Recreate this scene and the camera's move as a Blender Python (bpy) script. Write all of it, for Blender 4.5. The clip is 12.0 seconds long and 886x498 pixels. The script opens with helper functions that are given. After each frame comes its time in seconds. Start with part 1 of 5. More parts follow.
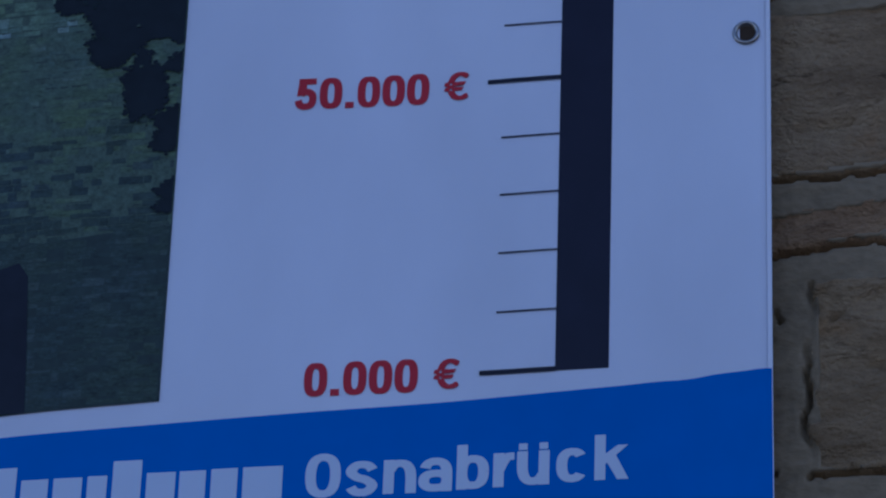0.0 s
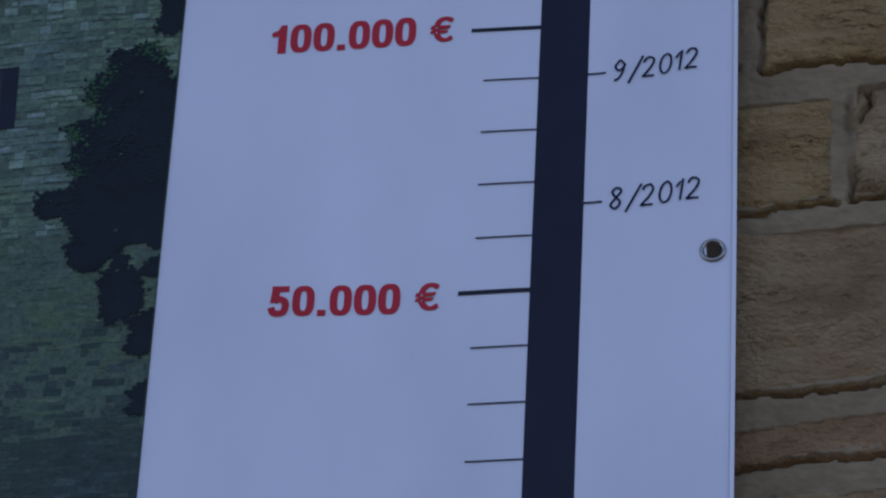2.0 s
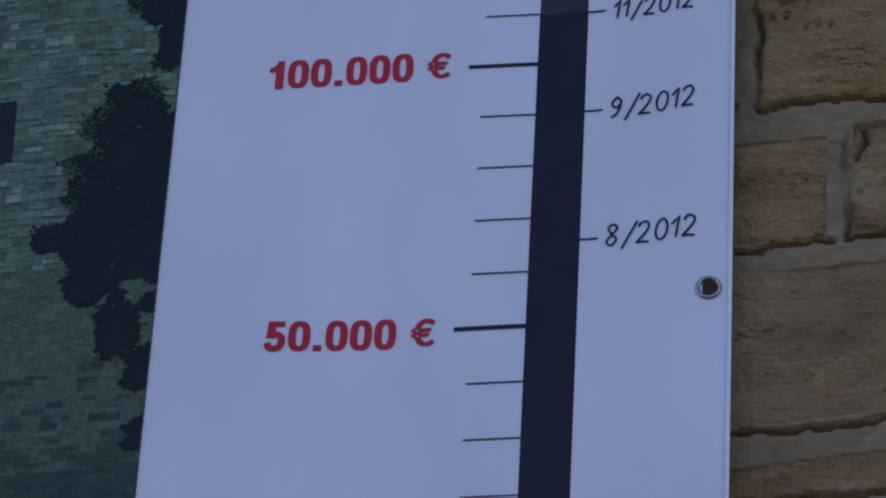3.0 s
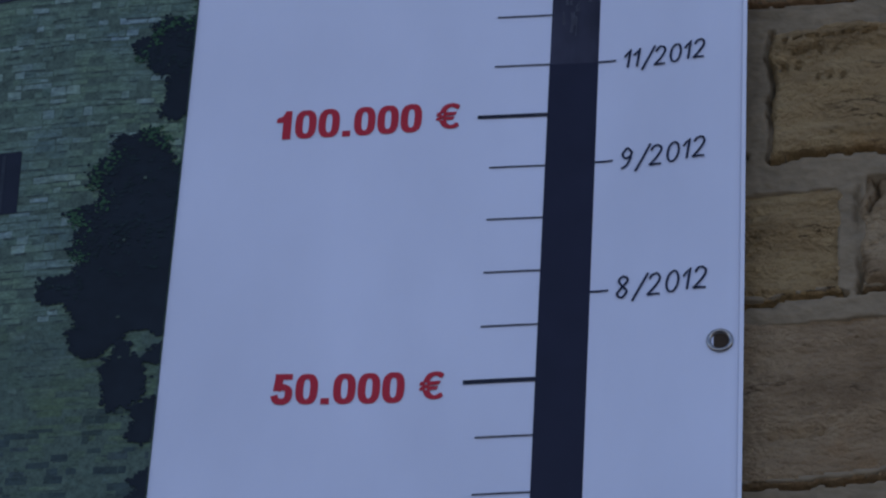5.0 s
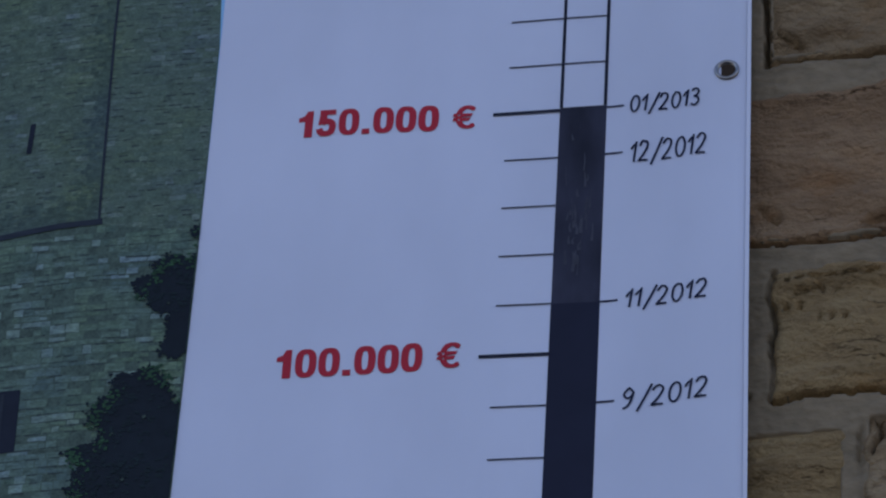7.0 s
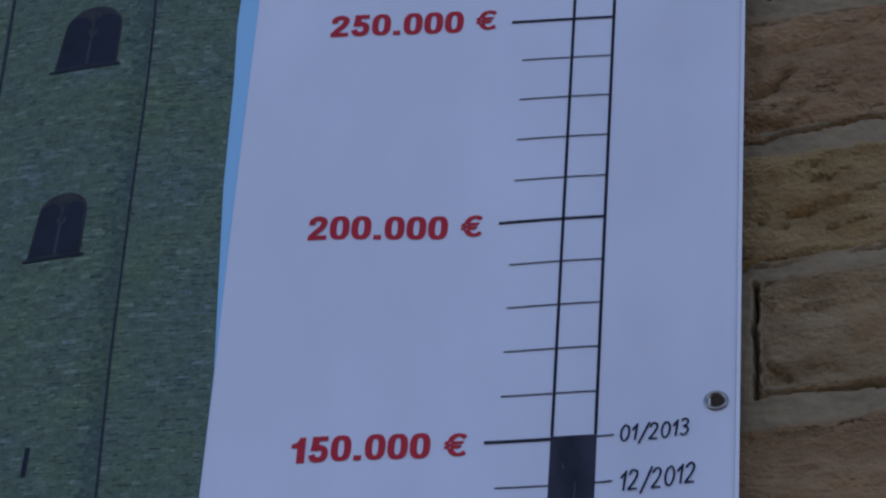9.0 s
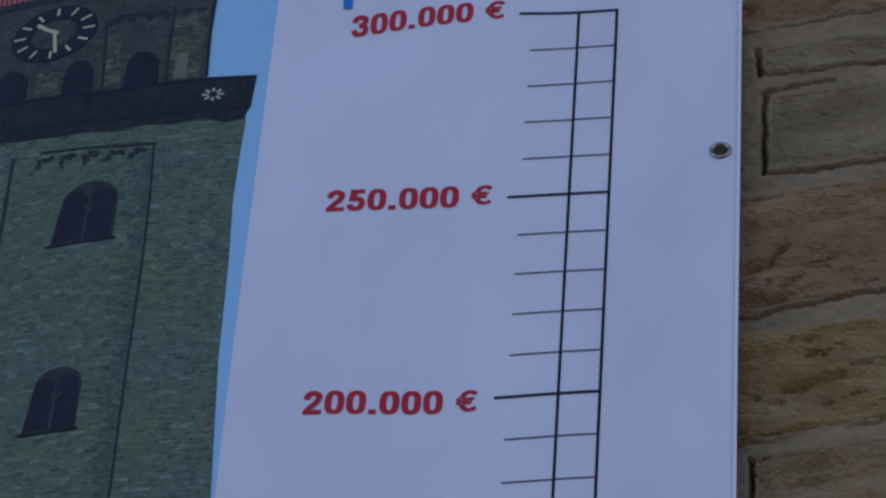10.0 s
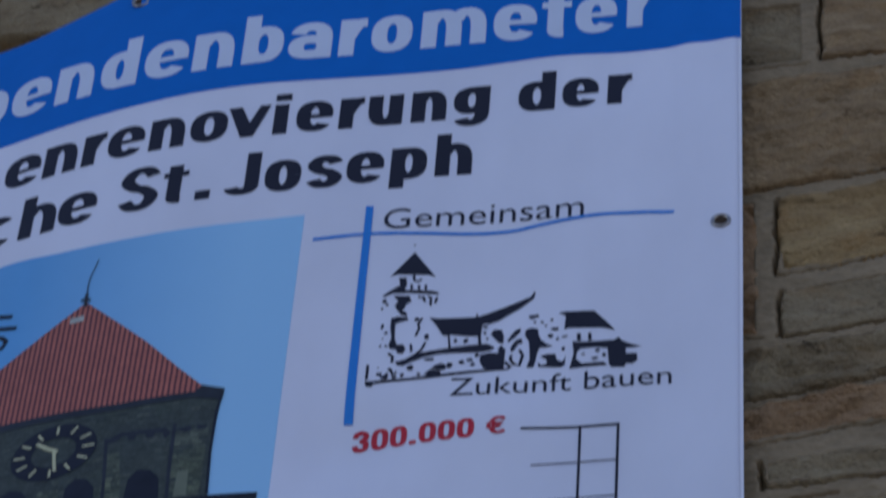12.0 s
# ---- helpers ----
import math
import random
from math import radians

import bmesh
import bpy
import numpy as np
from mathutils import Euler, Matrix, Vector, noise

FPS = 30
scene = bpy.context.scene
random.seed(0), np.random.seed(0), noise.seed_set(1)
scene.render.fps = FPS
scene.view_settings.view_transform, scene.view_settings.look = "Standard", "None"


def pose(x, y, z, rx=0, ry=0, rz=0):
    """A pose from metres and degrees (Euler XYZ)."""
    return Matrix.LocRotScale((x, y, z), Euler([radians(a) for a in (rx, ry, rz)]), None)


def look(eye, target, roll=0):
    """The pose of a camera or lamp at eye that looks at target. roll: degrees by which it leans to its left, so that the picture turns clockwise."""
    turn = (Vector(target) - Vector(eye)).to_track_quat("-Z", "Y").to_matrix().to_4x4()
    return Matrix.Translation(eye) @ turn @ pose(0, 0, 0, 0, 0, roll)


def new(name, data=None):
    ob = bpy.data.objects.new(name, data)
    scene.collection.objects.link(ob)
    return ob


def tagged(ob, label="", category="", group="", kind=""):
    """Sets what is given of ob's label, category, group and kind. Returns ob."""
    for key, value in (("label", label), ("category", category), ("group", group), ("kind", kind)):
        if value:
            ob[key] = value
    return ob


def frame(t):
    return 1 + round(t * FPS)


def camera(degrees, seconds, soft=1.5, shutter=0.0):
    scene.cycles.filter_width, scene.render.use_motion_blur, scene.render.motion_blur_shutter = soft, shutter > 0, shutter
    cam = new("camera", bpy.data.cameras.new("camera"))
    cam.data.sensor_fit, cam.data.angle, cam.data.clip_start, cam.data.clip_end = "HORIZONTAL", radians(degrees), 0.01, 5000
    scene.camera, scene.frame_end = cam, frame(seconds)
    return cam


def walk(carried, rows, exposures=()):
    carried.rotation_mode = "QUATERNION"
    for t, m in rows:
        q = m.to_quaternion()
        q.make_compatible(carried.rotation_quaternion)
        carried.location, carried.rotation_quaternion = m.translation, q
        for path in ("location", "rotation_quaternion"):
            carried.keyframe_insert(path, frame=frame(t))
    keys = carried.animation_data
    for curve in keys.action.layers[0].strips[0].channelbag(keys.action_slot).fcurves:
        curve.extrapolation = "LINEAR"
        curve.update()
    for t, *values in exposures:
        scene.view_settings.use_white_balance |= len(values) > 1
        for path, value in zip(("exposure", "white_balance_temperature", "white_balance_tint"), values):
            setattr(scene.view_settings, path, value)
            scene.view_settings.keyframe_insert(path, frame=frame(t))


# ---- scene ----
# A donation banner on a rubble-stone wall in open shade. Lengths on the banner and the
# wall are in centimetres from the foot of the printed scale (u to the right, v up).
CM = 0.01
FOOT = 2.888                      # height of the scale's foot above the ground

# ---- camera ----
cam = camera(12.78, 12.0, soft=2.2, shutter=0.2)
ROWS = [
    (0.0, 0.3974, -2.5578, 1.5627, 118.819, -1.844, 9.708),
    (0.5, 0.3985, -2.5590, 1.5605, 119.485, -2.217, 9.652),
    (1.0, 0.4069, -2.5861, 1.5411, 119.830, -2.442, 9.327),
    (1.5, 0.4168, -2.5908, 1.5357, 121.118, -2.703, 9.142),
    (2.0, 0.4042, -2.5964, 1.5377, 121.927, -2.670, 8.698),
    (2.5, 0.4106, -2.5999, 1.5330, 122.439, -2.874, 8.623),
    (4.5, 0.3986, -2.5841, 1.5471, 122.516, -2.903, 8.522),
    (5.0, 0.3987, -2.5784, 1.5541, 123.137, -2.958, 8.558),
    (5.5, 0.3954, -2.5772, 1.5725, 124.144, -2.855, 8.593),
    (6.0, 0.3936, -2.5720, 1.5595, 125.678, -3.101, 8.407),
    (6.5, 0.3963, -2.5683, 1.5759, 126.179, -3.028, 8.538),
    (6.7, 0.3965, -2.5684, 1.5755, 126.190, -3.030, 8.536),
    (8.3, 0.3950, -2.5835, 1.5365, 129.800, -3.185, 8.160),
    (8.5, 0.3941, -2.5836, 1.5349, 130.287, -3.192, 8.141),
    (9.0, 0.3991, -2.5818, 1.5417, 131.476, -3.423, 8.027),
    (9.5, 0.4030, -2.5820, 1.5352, 132.797, -3.402, 8.068),
    (10.0, 0.4016, -2.5820, 1.5436, 133.982, -3.466, 7.944),
    (10.5, 0.4009, -2.5879, 1.5598, 134.925, -3.447, 7.926),
    (11.0, 0.4037, -2.5853, 1.5456, 136.002, -3.398, 7.997),
    (11.5, 0.4063, -2.5796, 1.5446, 136.903, -3.320, 8.144),
    (11.6, 0.4036, -2.5815, 1.5512, 137.170, -3.325, 8.080),
    (11.8, 0.4000, -2.5780, 1.5545, 138.380, -3.235, 8.170),
    (12.0, 0.3968, -2.5740, 1.5572, 139.930, -3.122, 8.269),
]
# the exposure opens up and the balance warms a little in the first second and a half
EXPOSE = [(0.0, 0.00, 5150, 25), (0.5, 0.14, 5550, 27), (1.0, 0.24, 5700, 25), (1.5, 0.36, 6100, 25), (2.5, 0.38, 6150, 25), (9.0, 0.40, 6250, 25), (11.0, 0.42, 6350, 25), (12.0, 0.44, 6250, 24)]
walk(cam, [(t, pose(x, y, z, a, b, c)) for t, x, y, z, a, b, c in ROWS],
     EXPOSE)

# ---- light: clear sky, the sun behind the wall ----
SUN_UP, SUN_TURN = radians(38), radians(12)
world = bpy.data.worlds.new("sky")
scene.world = world
world.use_nodes = True
wn = world.node_tree.nodes
sky = wn.new("ShaderNodeTexSky")
sky.sky_type, sky.sun_disc = "NISHITA", False
sky.sun_elevation, sky.sun_rotation = SUN_UP, SUN_TURN
world.node_tree.links.new(sky.outputs[0], wn["Background"].inputs[0])
wn["Background"].inputs[1].default_value = 0.15
sun = new("sun", bpy.data.lights.new("sun", "SUN"))
sun.data.energy, sun.data.angle, sun.data.color = 3.2, radians(0.5), (1.0, 0.95, 0.87)
toward = Vector((math.sin(SUN_TURN) * math.cos(SUN_UP), math.cos(SUN_TURN) * math.cos(SUN_UP), math.sin(SUN_UP)))
sun.matrix_world = look(toward * 30, (0, 0, 0))


# ---- materials ----
def material(name, colour, rough=0.6, spread=0.1, grain=60.0, bump=0.0, coarse=4.0, stretch=(1, 1, 1), gloss=0.18, metal=0.0):
    """Base colour with fine and coarse variation and a little relief."""
    m = bpy.data.materials.new(name)
    m.use_nodes = True
    n, link = m.node_tree.nodes, m.node_tree.links.new
    b = n["Principled BSDF"]
    b.inputs["Roughness"].default_value, b.inputs["Metallic"].default_value = rough, metal
    b.inputs["Specular IOR Level"].default_value = gloss
    tc, mp = n.new("ShaderNodeTexCoord"), n.new("ShaderNodeMapping")
    mp.inputs["Scale"].default_value = stretch
    link(tc.outputs["Object"], mp.inputs["Vector"])
    fine, wide = n.new("ShaderNodeTexNoise"), n.new("ShaderNodeTexNoise")
    for node, s in ((fine, grain), (wide, coarse)):
        node.inputs["Scale"].default_value, node.inputs["Detail"].default_value = s, 6
        link(mp.outputs[0], node.inputs["Vector"])
    mix = n.new("ShaderNodeMath")
    mix.operation = "ADD"
    link(fine.outputs[0], mix.inputs[0]), link(wide.outputs[0], mix.inputs[1])
    ramp = n.new("ShaderNodeValToRGB")
    ramp.color_ramp.elements[0].position, ramp.color_ramp.elements[1].position = 0.3, 0.7
    half = n.new("ShaderNodeMath")
    half.operation, half.inputs[1].default_value = "MULTIPLY", 0.5
    link(mix.outputs[0], half.inputs[0]), link(half.outputs[0], ramp.inputs[0])
    ramp.color_ramp.elements[0].color = (*[c * (1 - spread) for c in colour], 1)
    ramp.color_ramp.elements[1].color = (*[min(1, c * (1 + spread)) for c in colour], 1)
    link(ramp.outputs[0], b.inputs["Base Color"])
    if bump:
        bp = n.new("ShaderNodeBump")
        bp.inputs["Strength"].default_value, bp.inputs["Distance"].default_value = 1.0, bump
        link(half.outputs[0], bp.inputs["Height"]), link(bp.outputs[0], b.inputs["Normal"])
    return m


def stone_material():
    """Quarry sandstone: each block its own tone, bedding streaks, dark pits and pale lime."""
    m = bpy.data.materials.new("sandstone")
    m.use_nodes = True
    n, link = m.node_tree.nodes, m.node_tree.links.new
    b = n["Principled BSDF"]
    b.inputs["Roughness"].default_value, b.inputs["Specular IOR Level"].default_value = 0.92, 0.2
    tc, info = n.new("ShaderNodeTexCoord"), n.new("ShaderNodeObjectInfo")

    def noise_at(scale, stretch, detail=8, rough=0.6):
        mp, t = n.new("ShaderNodeMapping"), n.new("ShaderNodeTexNoise")
        mp.inputs["Scale"].default_value = stretch
        t.inputs["Scale"].default_value, t.inputs["Detail"].default_value, t.inputs["Roughness"].default_value = scale, detail, rough
        link(tc.outputs["Object"], mp.inputs["Vector"]), link(mp.outputs[0], t.inputs["Vector"])
        return t.outputs[0]

    def ramp_of(value, stops):
        r = n.new("ShaderNodeValToRGB")
        while len(r.color_ramp.elements) < len(stops):
            r.color_ramp.elements.new(0.5)
        for e, (at, c) in zip(r.color_ramp.elements, stops):
            e.position, e.color = at, (*c, 1)
        link(value, r.inputs[0])
        return r.outputs[0]

    def mixed(kind, fac, one, two):
        x = n.new("ShaderNodeMix")
        x.data_type, x.blend_type = "RGBA", kind
        if isinstance(fac, float):
            x.inputs["Factor"].default_value = fac
        else:
            link(fac, x.inputs["Factor"])
        link(one, x.inputs["A"]), link(two, x.inputs["B"])
        return x.outputs["Result"]

    tone = ramp_of(noise_at(9, (1, 1, 2), 9, 0.68), [(0.26, (0.260, 0.178, 0.104)), (0.5, (0.455, 0.325, 0.196)), (0.72, (0.590, 0.445, 0.282))])
    rust = ramp_of(noise_at(11, (1, 1, 1.5), 5), [(0.56, (1, 1, 1)), (0.74, (1.0, 0.80, 0.58))])
    streak = ramp_of(noise_at(22, (1, 1, 6), 10, 0.65), [(0.34, (0.66, 0.64, 0.62)), (0.52, (1, 1, 1))])
    pits = ramp_of(noise_at(120, (1, 1, 1.6), 4), [(0.30, (0.55, 0.53, 0.52)), (0.46, (1, 1, 1))])
    tint = n.new("ShaderNodeMix")
    tint.data_type, tint.blend_type = "RGBA", "MULTIPLY"
    tint.inputs["Factor"].default_value = 1.0
    link(info.outputs["Color"], tint.inputs["B"])
    link(tone, tint.inputs["A"])
    c = mixed("MULTIPLY", 0.8, tint.outputs["Result"], rust)
    c = mixed("MULTIPLY", 0.45, c, streak)
    c = mixed("MULTIPLY", 0.45, c, pits)
    seam = ramp_of(noise_at(10, (0.9, 1, 3.2), 8, 0.62), [(0.470, (1, 1, 1)), (0.485, (0.30, 0.27, 0.25)), (0.497, (0.30, 0.27, 0.25)), (0.512, (1, 1, 1))])
    some = ramp_of(noise_at(13, (1, 1, 1.3), 3), [(0.52, (0, 0, 0)), (0.66, (1, 1, 1))])
    c = mixed("MULTIPLY", some, c, seam)
    link(c, b.inputs["Base Color"])
    add = n.new("ShaderNodeMath")
    add.operation = "ADD"
    link(noise_at(45, (1, 1, 2.2), 10, 0.7), add.inputs[0])
    link(noise_at(150, (1, 1, 1.5), 4), add.inputs[1])
    bp = n.new("ShaderNodeBump")
    bp.inputs["Strength"].default_value, bp.inputs["Distance"].default_value = 1.0, 0.012
    link(add.outputs[0], bp.inputs["Height"]), link(bp.outputs[0], b.inputs["Normal"])
    return m


def block_print(name, dark, mid, pale, moss=0.5):
    """Stones of a photographed wall, as printed: each its own tone, with olive and blue-grey drifts."""
    m = material(name, mid, rough=0.5, spread=0.55, grain=420, coarse=150, stretch=(0.7, 1, 1.5))
    n, link = m.node_tree.nodes, m.node_tree.links.new
    b = n["Principled BSDF"]
    base = b.inputs["Base Color"].links[0].from_socket
    geo, tones, mix = n.new("ShaderNodeNewGeometry"), n.new("ShaderNodeValToRGB"), n.new("ShaderNodeMixRGB")
    link(geo.outputs["Random Per Island"], tones.inputs[0])
    tones.color_ramp.elements.new(0.5), tones.color_ramp.elements.new(0.86)
    for e, (at, c) in zip(tones.color_ramp.elements, ((0.0, dark), (0.40, mid), (0.80, mid), (1.0, pale))):
        e.position, e.color = at, (*[x / y for x, y in zip(c, mid)], 1)
    mix.blend_type, mix.inputs[0].default_value = "MULTIPLY", 1.0
    link(base, mix.inputs[1]), link(tones.outputs[0], mix.inputs[2])
    tc, wide, drift, over = n.new("ShaderNodeTexCoord"), n.new("ShaderNodeTexNoise"), n.new("ShaderNodeValToRGB"), n.new("ShaderNodeMixRGB")
    wide.inputs["Scale"].default_value, wide.inputs["Detail"].default_value, wide.inputs["Roughness"].default_value = 11, 5, 0.6
    link(tc.outputs["Object"], wide.inputs["Vector"]), link(wide.outputs[0], drift.inputs[0])
    e = drift.color_ramp.elements
    e[0].position, e[0].color, e[1].position, e[1].color = 0.36, (0.90, 0.96, 1.14, 1), 0.66, (1.06, 1.12, 0.74, 1)
    over.blend_type, over.inputs[0].default_value = "MULTIPLY", moss
    link(mix.outputs[0], over.inputs[1]), link(drift.outputs[0], over.inputs[2]), link(over.outputs[0], b.inputs["Base Color"])
    return m


def ribbed_print(name, light, dark, pitch):
    """A photograph of a pantile roof, as printed: upright ribs."""
    m = material(name, light, rough=0.45, spread=0.22, grain=70)
    n, link = m.node_tree.nodes, m.node_tree.links.new
    b = n["Principled BSDF"]
    base = b.inputs["Base Color"].links[0].from_socket
    tc, wave, mix, ramp = n.new("ShaderNodeTexCoord"), n.new("ShaderNodeTexWave"), n.new("ShaderNodeMixRGB"), n.new("ShaderNodeValToRGB")
    wave.wave_type, wave.bands_direction = "BANDS", "X"
    wave.inputs["Scale"].default_value = 0.314 / pitch
    wave.inputs["Distortion"].default_value, wave.inputs["Detail"].default_value, wave.inputs["Detail Scale"].default_value = 0.7, 2, 2.0
    link(tc.outputs["Object"], wave.inputs["Vector"]), link(wave.outputs["Fac"], ramp.inputs[0])
    ramp.color_ramp.elements[0].position, ramp.color_ramp.elements[1].position = 0.08, 0.75
    link(ramp.outputs[0], mix.inputs[0])
    mix.inputs[1].default_value = (*dark, 1)
    link(base, mix.inputs[2]), link(mix.outputs[0], b.inputs["Base Color"])
    return m


def sky_print():
    """A photograph's sky, as printed: deep blue overhead, paler towards its edge."""
    m = material("sky_ink", (0.115, 0.375, 0.72), 0.5, 0.05, 20, 0, 5)
    n, link = m.node_tree.nodes, m.node_tree.links.new
    b = n["Principled BSDF"]
    base = b.inputs["Base Color"].links[0].from_socket
    tc, xyz, span, mix = n.new("ShaderNodeTexCoord"), n.new("ShaderNodeSeparateXYZ"), n.new("ShaderNodeMapRange"), n.new("ShaderNodeMixRGB")
    link(tc.outputs["Object"], xyz.inputs[0]), link(xyz.outputs["X"], span.inputs["Value"])
    span.inputs["From Min"].default_value, span.inputs["From Max"].default_value = -0.60, -0.36
    link(span.outputs[0], mix.inputs[0]), link(base, mix.inputs[1])
    mix.inputs[2].default_value = (0.30, 0.585, 0.86, 1)
    link(mix.outputs[0], b.inputs["Base Color"])
    return m


VINYL = material("white_vinyl", (0.685, 0.72, 0.845), 0.5, 0.10, 5, 0, 2.2, (1.6, 1, 0.8), gloss=0.25)
SKY_INK = sky_print()
# brighter copy of the white vinyl: light on the sheet's free edge, as colour
EDGE_LIGHT_VINYL = material("edge_light_vinyl", (0.76, 0.79, 0.90), 0.45, 0.03, 14, 0, 3, gloss=0.3)
BLUE_INK = material("blue_ink", (0.002, 0.148, 0.55), 0.42, 0.06, 30, 0, 4, gloss=0.06)
LINE_BLUE = material("line_blue_ink", (0.02, 0.22, 0.66), 0.42, 0.05, 30, 0, 4)
RED_INK = material("red_ink", (0.50, 0.028, 0.045), 0.42, 0.10, 40, 0, 5)
BLACK_INK = material("black_ink", (0.016, 0.017, 0.03), 0.40, 0.15, 40, 0, 5)
FILL_INK = material("navy_fill", (0.017, 0.018, 0.036), 0.36, 0.2, 30, 0, 6)
WORN_INK = material("worn_navy_fill", (0.036, 0.036, 0.055), 0.30, 0.75, 34, 0.0004, 22, (1, 1, 0.35))
FAINT_INK = material("thin_line_ink", (0.05, 0.05, 0.07), 0.42, 0.15, 40, 0, 5)
PEN_INK = material("marker_pen", (0.014, 0.018, 0.045), 0.35, 0.25, 120, 0, 9)
PALE_INK = material("pale_lettering", (0.58, 0.66, 0.82), 0.42, 0.03, 30, 0, 4)
TOWER_INK = material("tower_joint_print", (0.096, 0.146, 0.106), 0.5, 0.5, 420, 0, 120)
LOWER_INK = material("rubble_joint_print", (0.076, 0.116, 0.088), 0.5, 0.5, 420, 0, 120)
UPPER_INK = material("belfry_wall_print", (0.048, 0.062, 0.056), 0.5, 0.5, 300, 0, 60)
RECESS_INK = material("recess_joint_print", (0.094, 0.142, 0.102), 0.5, 0.5, 420, 0, 120)
JOINT_INK = material("joint_shadow_print", (0.045, 0.066, 0.058), 0.5, 0.4, 300, 0, 80)
TOWER_STONES = block_print("tower_stone_print", (0.090, 0.130, 0.103), (0.114, 0.160, 0.126), (0.166, 0.218, 0.190), 0.75)
LOWER_STONES = block_print("rubble_stone_print", (0.086, 0.134, 0.106), (0.120, 0.178, 0.136), (0.205, 0.280, 0.262), 0.9)
MILD_STONES = block_print("dim_rubble_stone_print", (0.072, 0.108, 0.080), (0.084, 0.126, 0.090), (0.108, 0.152, 0.116), 0.9)
BELFRY_STONES = block_print("belfry_stone_print", (0.052, 0.064, 0.052), (0.090, 0.108, 0.080), (0.150, 0.170, 0.120), 0.4)
UPPER_STONES = block_print("shaded_belfry_stone_print", (0.040, 0.050, 0.048), (0.054, 0.068, 0.060), (0.082, 0.096, 0.080), 0.4)
REVEAL_STONES = block_print("shaded_reveal_stone_print", (0.060, 0.092, 0.080), (0.072, 0.110, 0.094), (0.090, 0.132, 0.112), 0.6)
FOOT_STONES = block_print("shadowed_stone_print", (0.032, 0.052, 0.050), (0.042, 0.066, 0.062), (0.060, 0.086, 0.082), 0.6)
ROOF_INK = ribbed_print("roof_tile_print", (0.47, 0.150, 0.110), (0.105, 0.038, 0.048), 0.0058)
FOOT_INK = material("shadowed_masonry_print", (0.034, 0.054, 0.051), 0.5, 0.3, 110, 0, 16)
DIM_INK = material("dim_masonry_print", (0.058, 0.086, 0.066), 0.5, 0.3, 110, 0, 16)
TRACERY_INK = material("tracery_photo_ink", (0.040, 0.047, 0.056), 0.5, 0.2, 60)
SCUFF_INK = material("scuffed_fill", (0.060, 0.062, 0.080), 0.5, 0.4, 90, 0, 20)
SHADE_INK = material("dark_photo_ink", (0.014, 0.018, 0.030), 0.42, 0.3, 60, 0, 10)
DUSK_INK = material("dark_stone_photo_ink", (0.026, 0.033, 0.044), 0.42, 0.35, 90, 0, 12, (1, 1, 3))
PARAPET_INK = material("parapet_photo_ink", (0.019, 0.023, 0.029), 0.45, 0.6, 200, 0, 40, (1, 1, 0.5))
ARCH_INK = material("arch_photo_ink", (0.036, 0.040, 0.042), 0.5, 0.5, 300, 0, 60)
ROSE_INK = material("pierced_stone_photo_ink", (0.40, 0.43, 0.40), 0.45, 0.3, 200)
LEAF_SHADE_INK = material("green_shade_photo_ink", (0.010, 0.021, 0.023), 0.5, 0.5, 110, 0, 20)
LEAF_INK = material("foliage_photo_ink", (0.009, 0.015, 0.021), 0.5, 0.3, 90, 0, 18)
GREEN_INK = material("sunlit_leaf_photo_ink", (0.026, 0.075, 0.034), 0.5, 0.6, 300, 0, 60)
HAND_INK = material("clock_hand_photo_ink", (0.52, 0.53, 0.33), 0.42, 0.1, 60)
GREY_INK = material("pale_stone_photo_ink", (0.15, 0.175, 0.125), 0.42, 0.2, 60)
STEEL = material("eyelet_steel", (0.33, 0.315, 0.30), 0.28, 0.12, 200, 0.0002, 30, metal=1.0)
BORE = material("eyelet_shadow", (0.055, 0.038, 0.026), 0.9, 0.2, 90)
MORTAR = material("lime_mortar", (0.245, 0.188, 0.118), 0.95, 0.30, 70, 0.006, 12, (1, 1, 1.6), 0.15)
EARTH = material("paving_ground", (0.19, 0.18, 0.165), 0.95, 0.25, 30, 0.01, 0.7)
STONE = stone_material()


# ---- helpers for meshes ----
def finish(name, bm, mat, parent=None, label="", smooth=False):
    me = bpy.data.meshes.new(name)
    bm.to_mesh(me)
    bm.free()
    me.materials.append(mat)
    if smooth:
        me.polygons.foreach_set("use_smooth", [True] * len(me.polygons))
    ob = new(name, me)
    ob.parent = parent
    return tagged(ob, label)


def part(name, bm, mat, parent, label="", smooth=False):
    return finish(name, bm, mat, parent, label, smooth)


def lean(u):
    """How far the sheet's far side leans back to the wall, in cm."""
    d = max(0.0, -35.0 - u)
    return 4.3 * (d / 28.5) ** 2 if d < 30 else 7.76 - 3.0 * math.exp((30 - d) * 0.106)


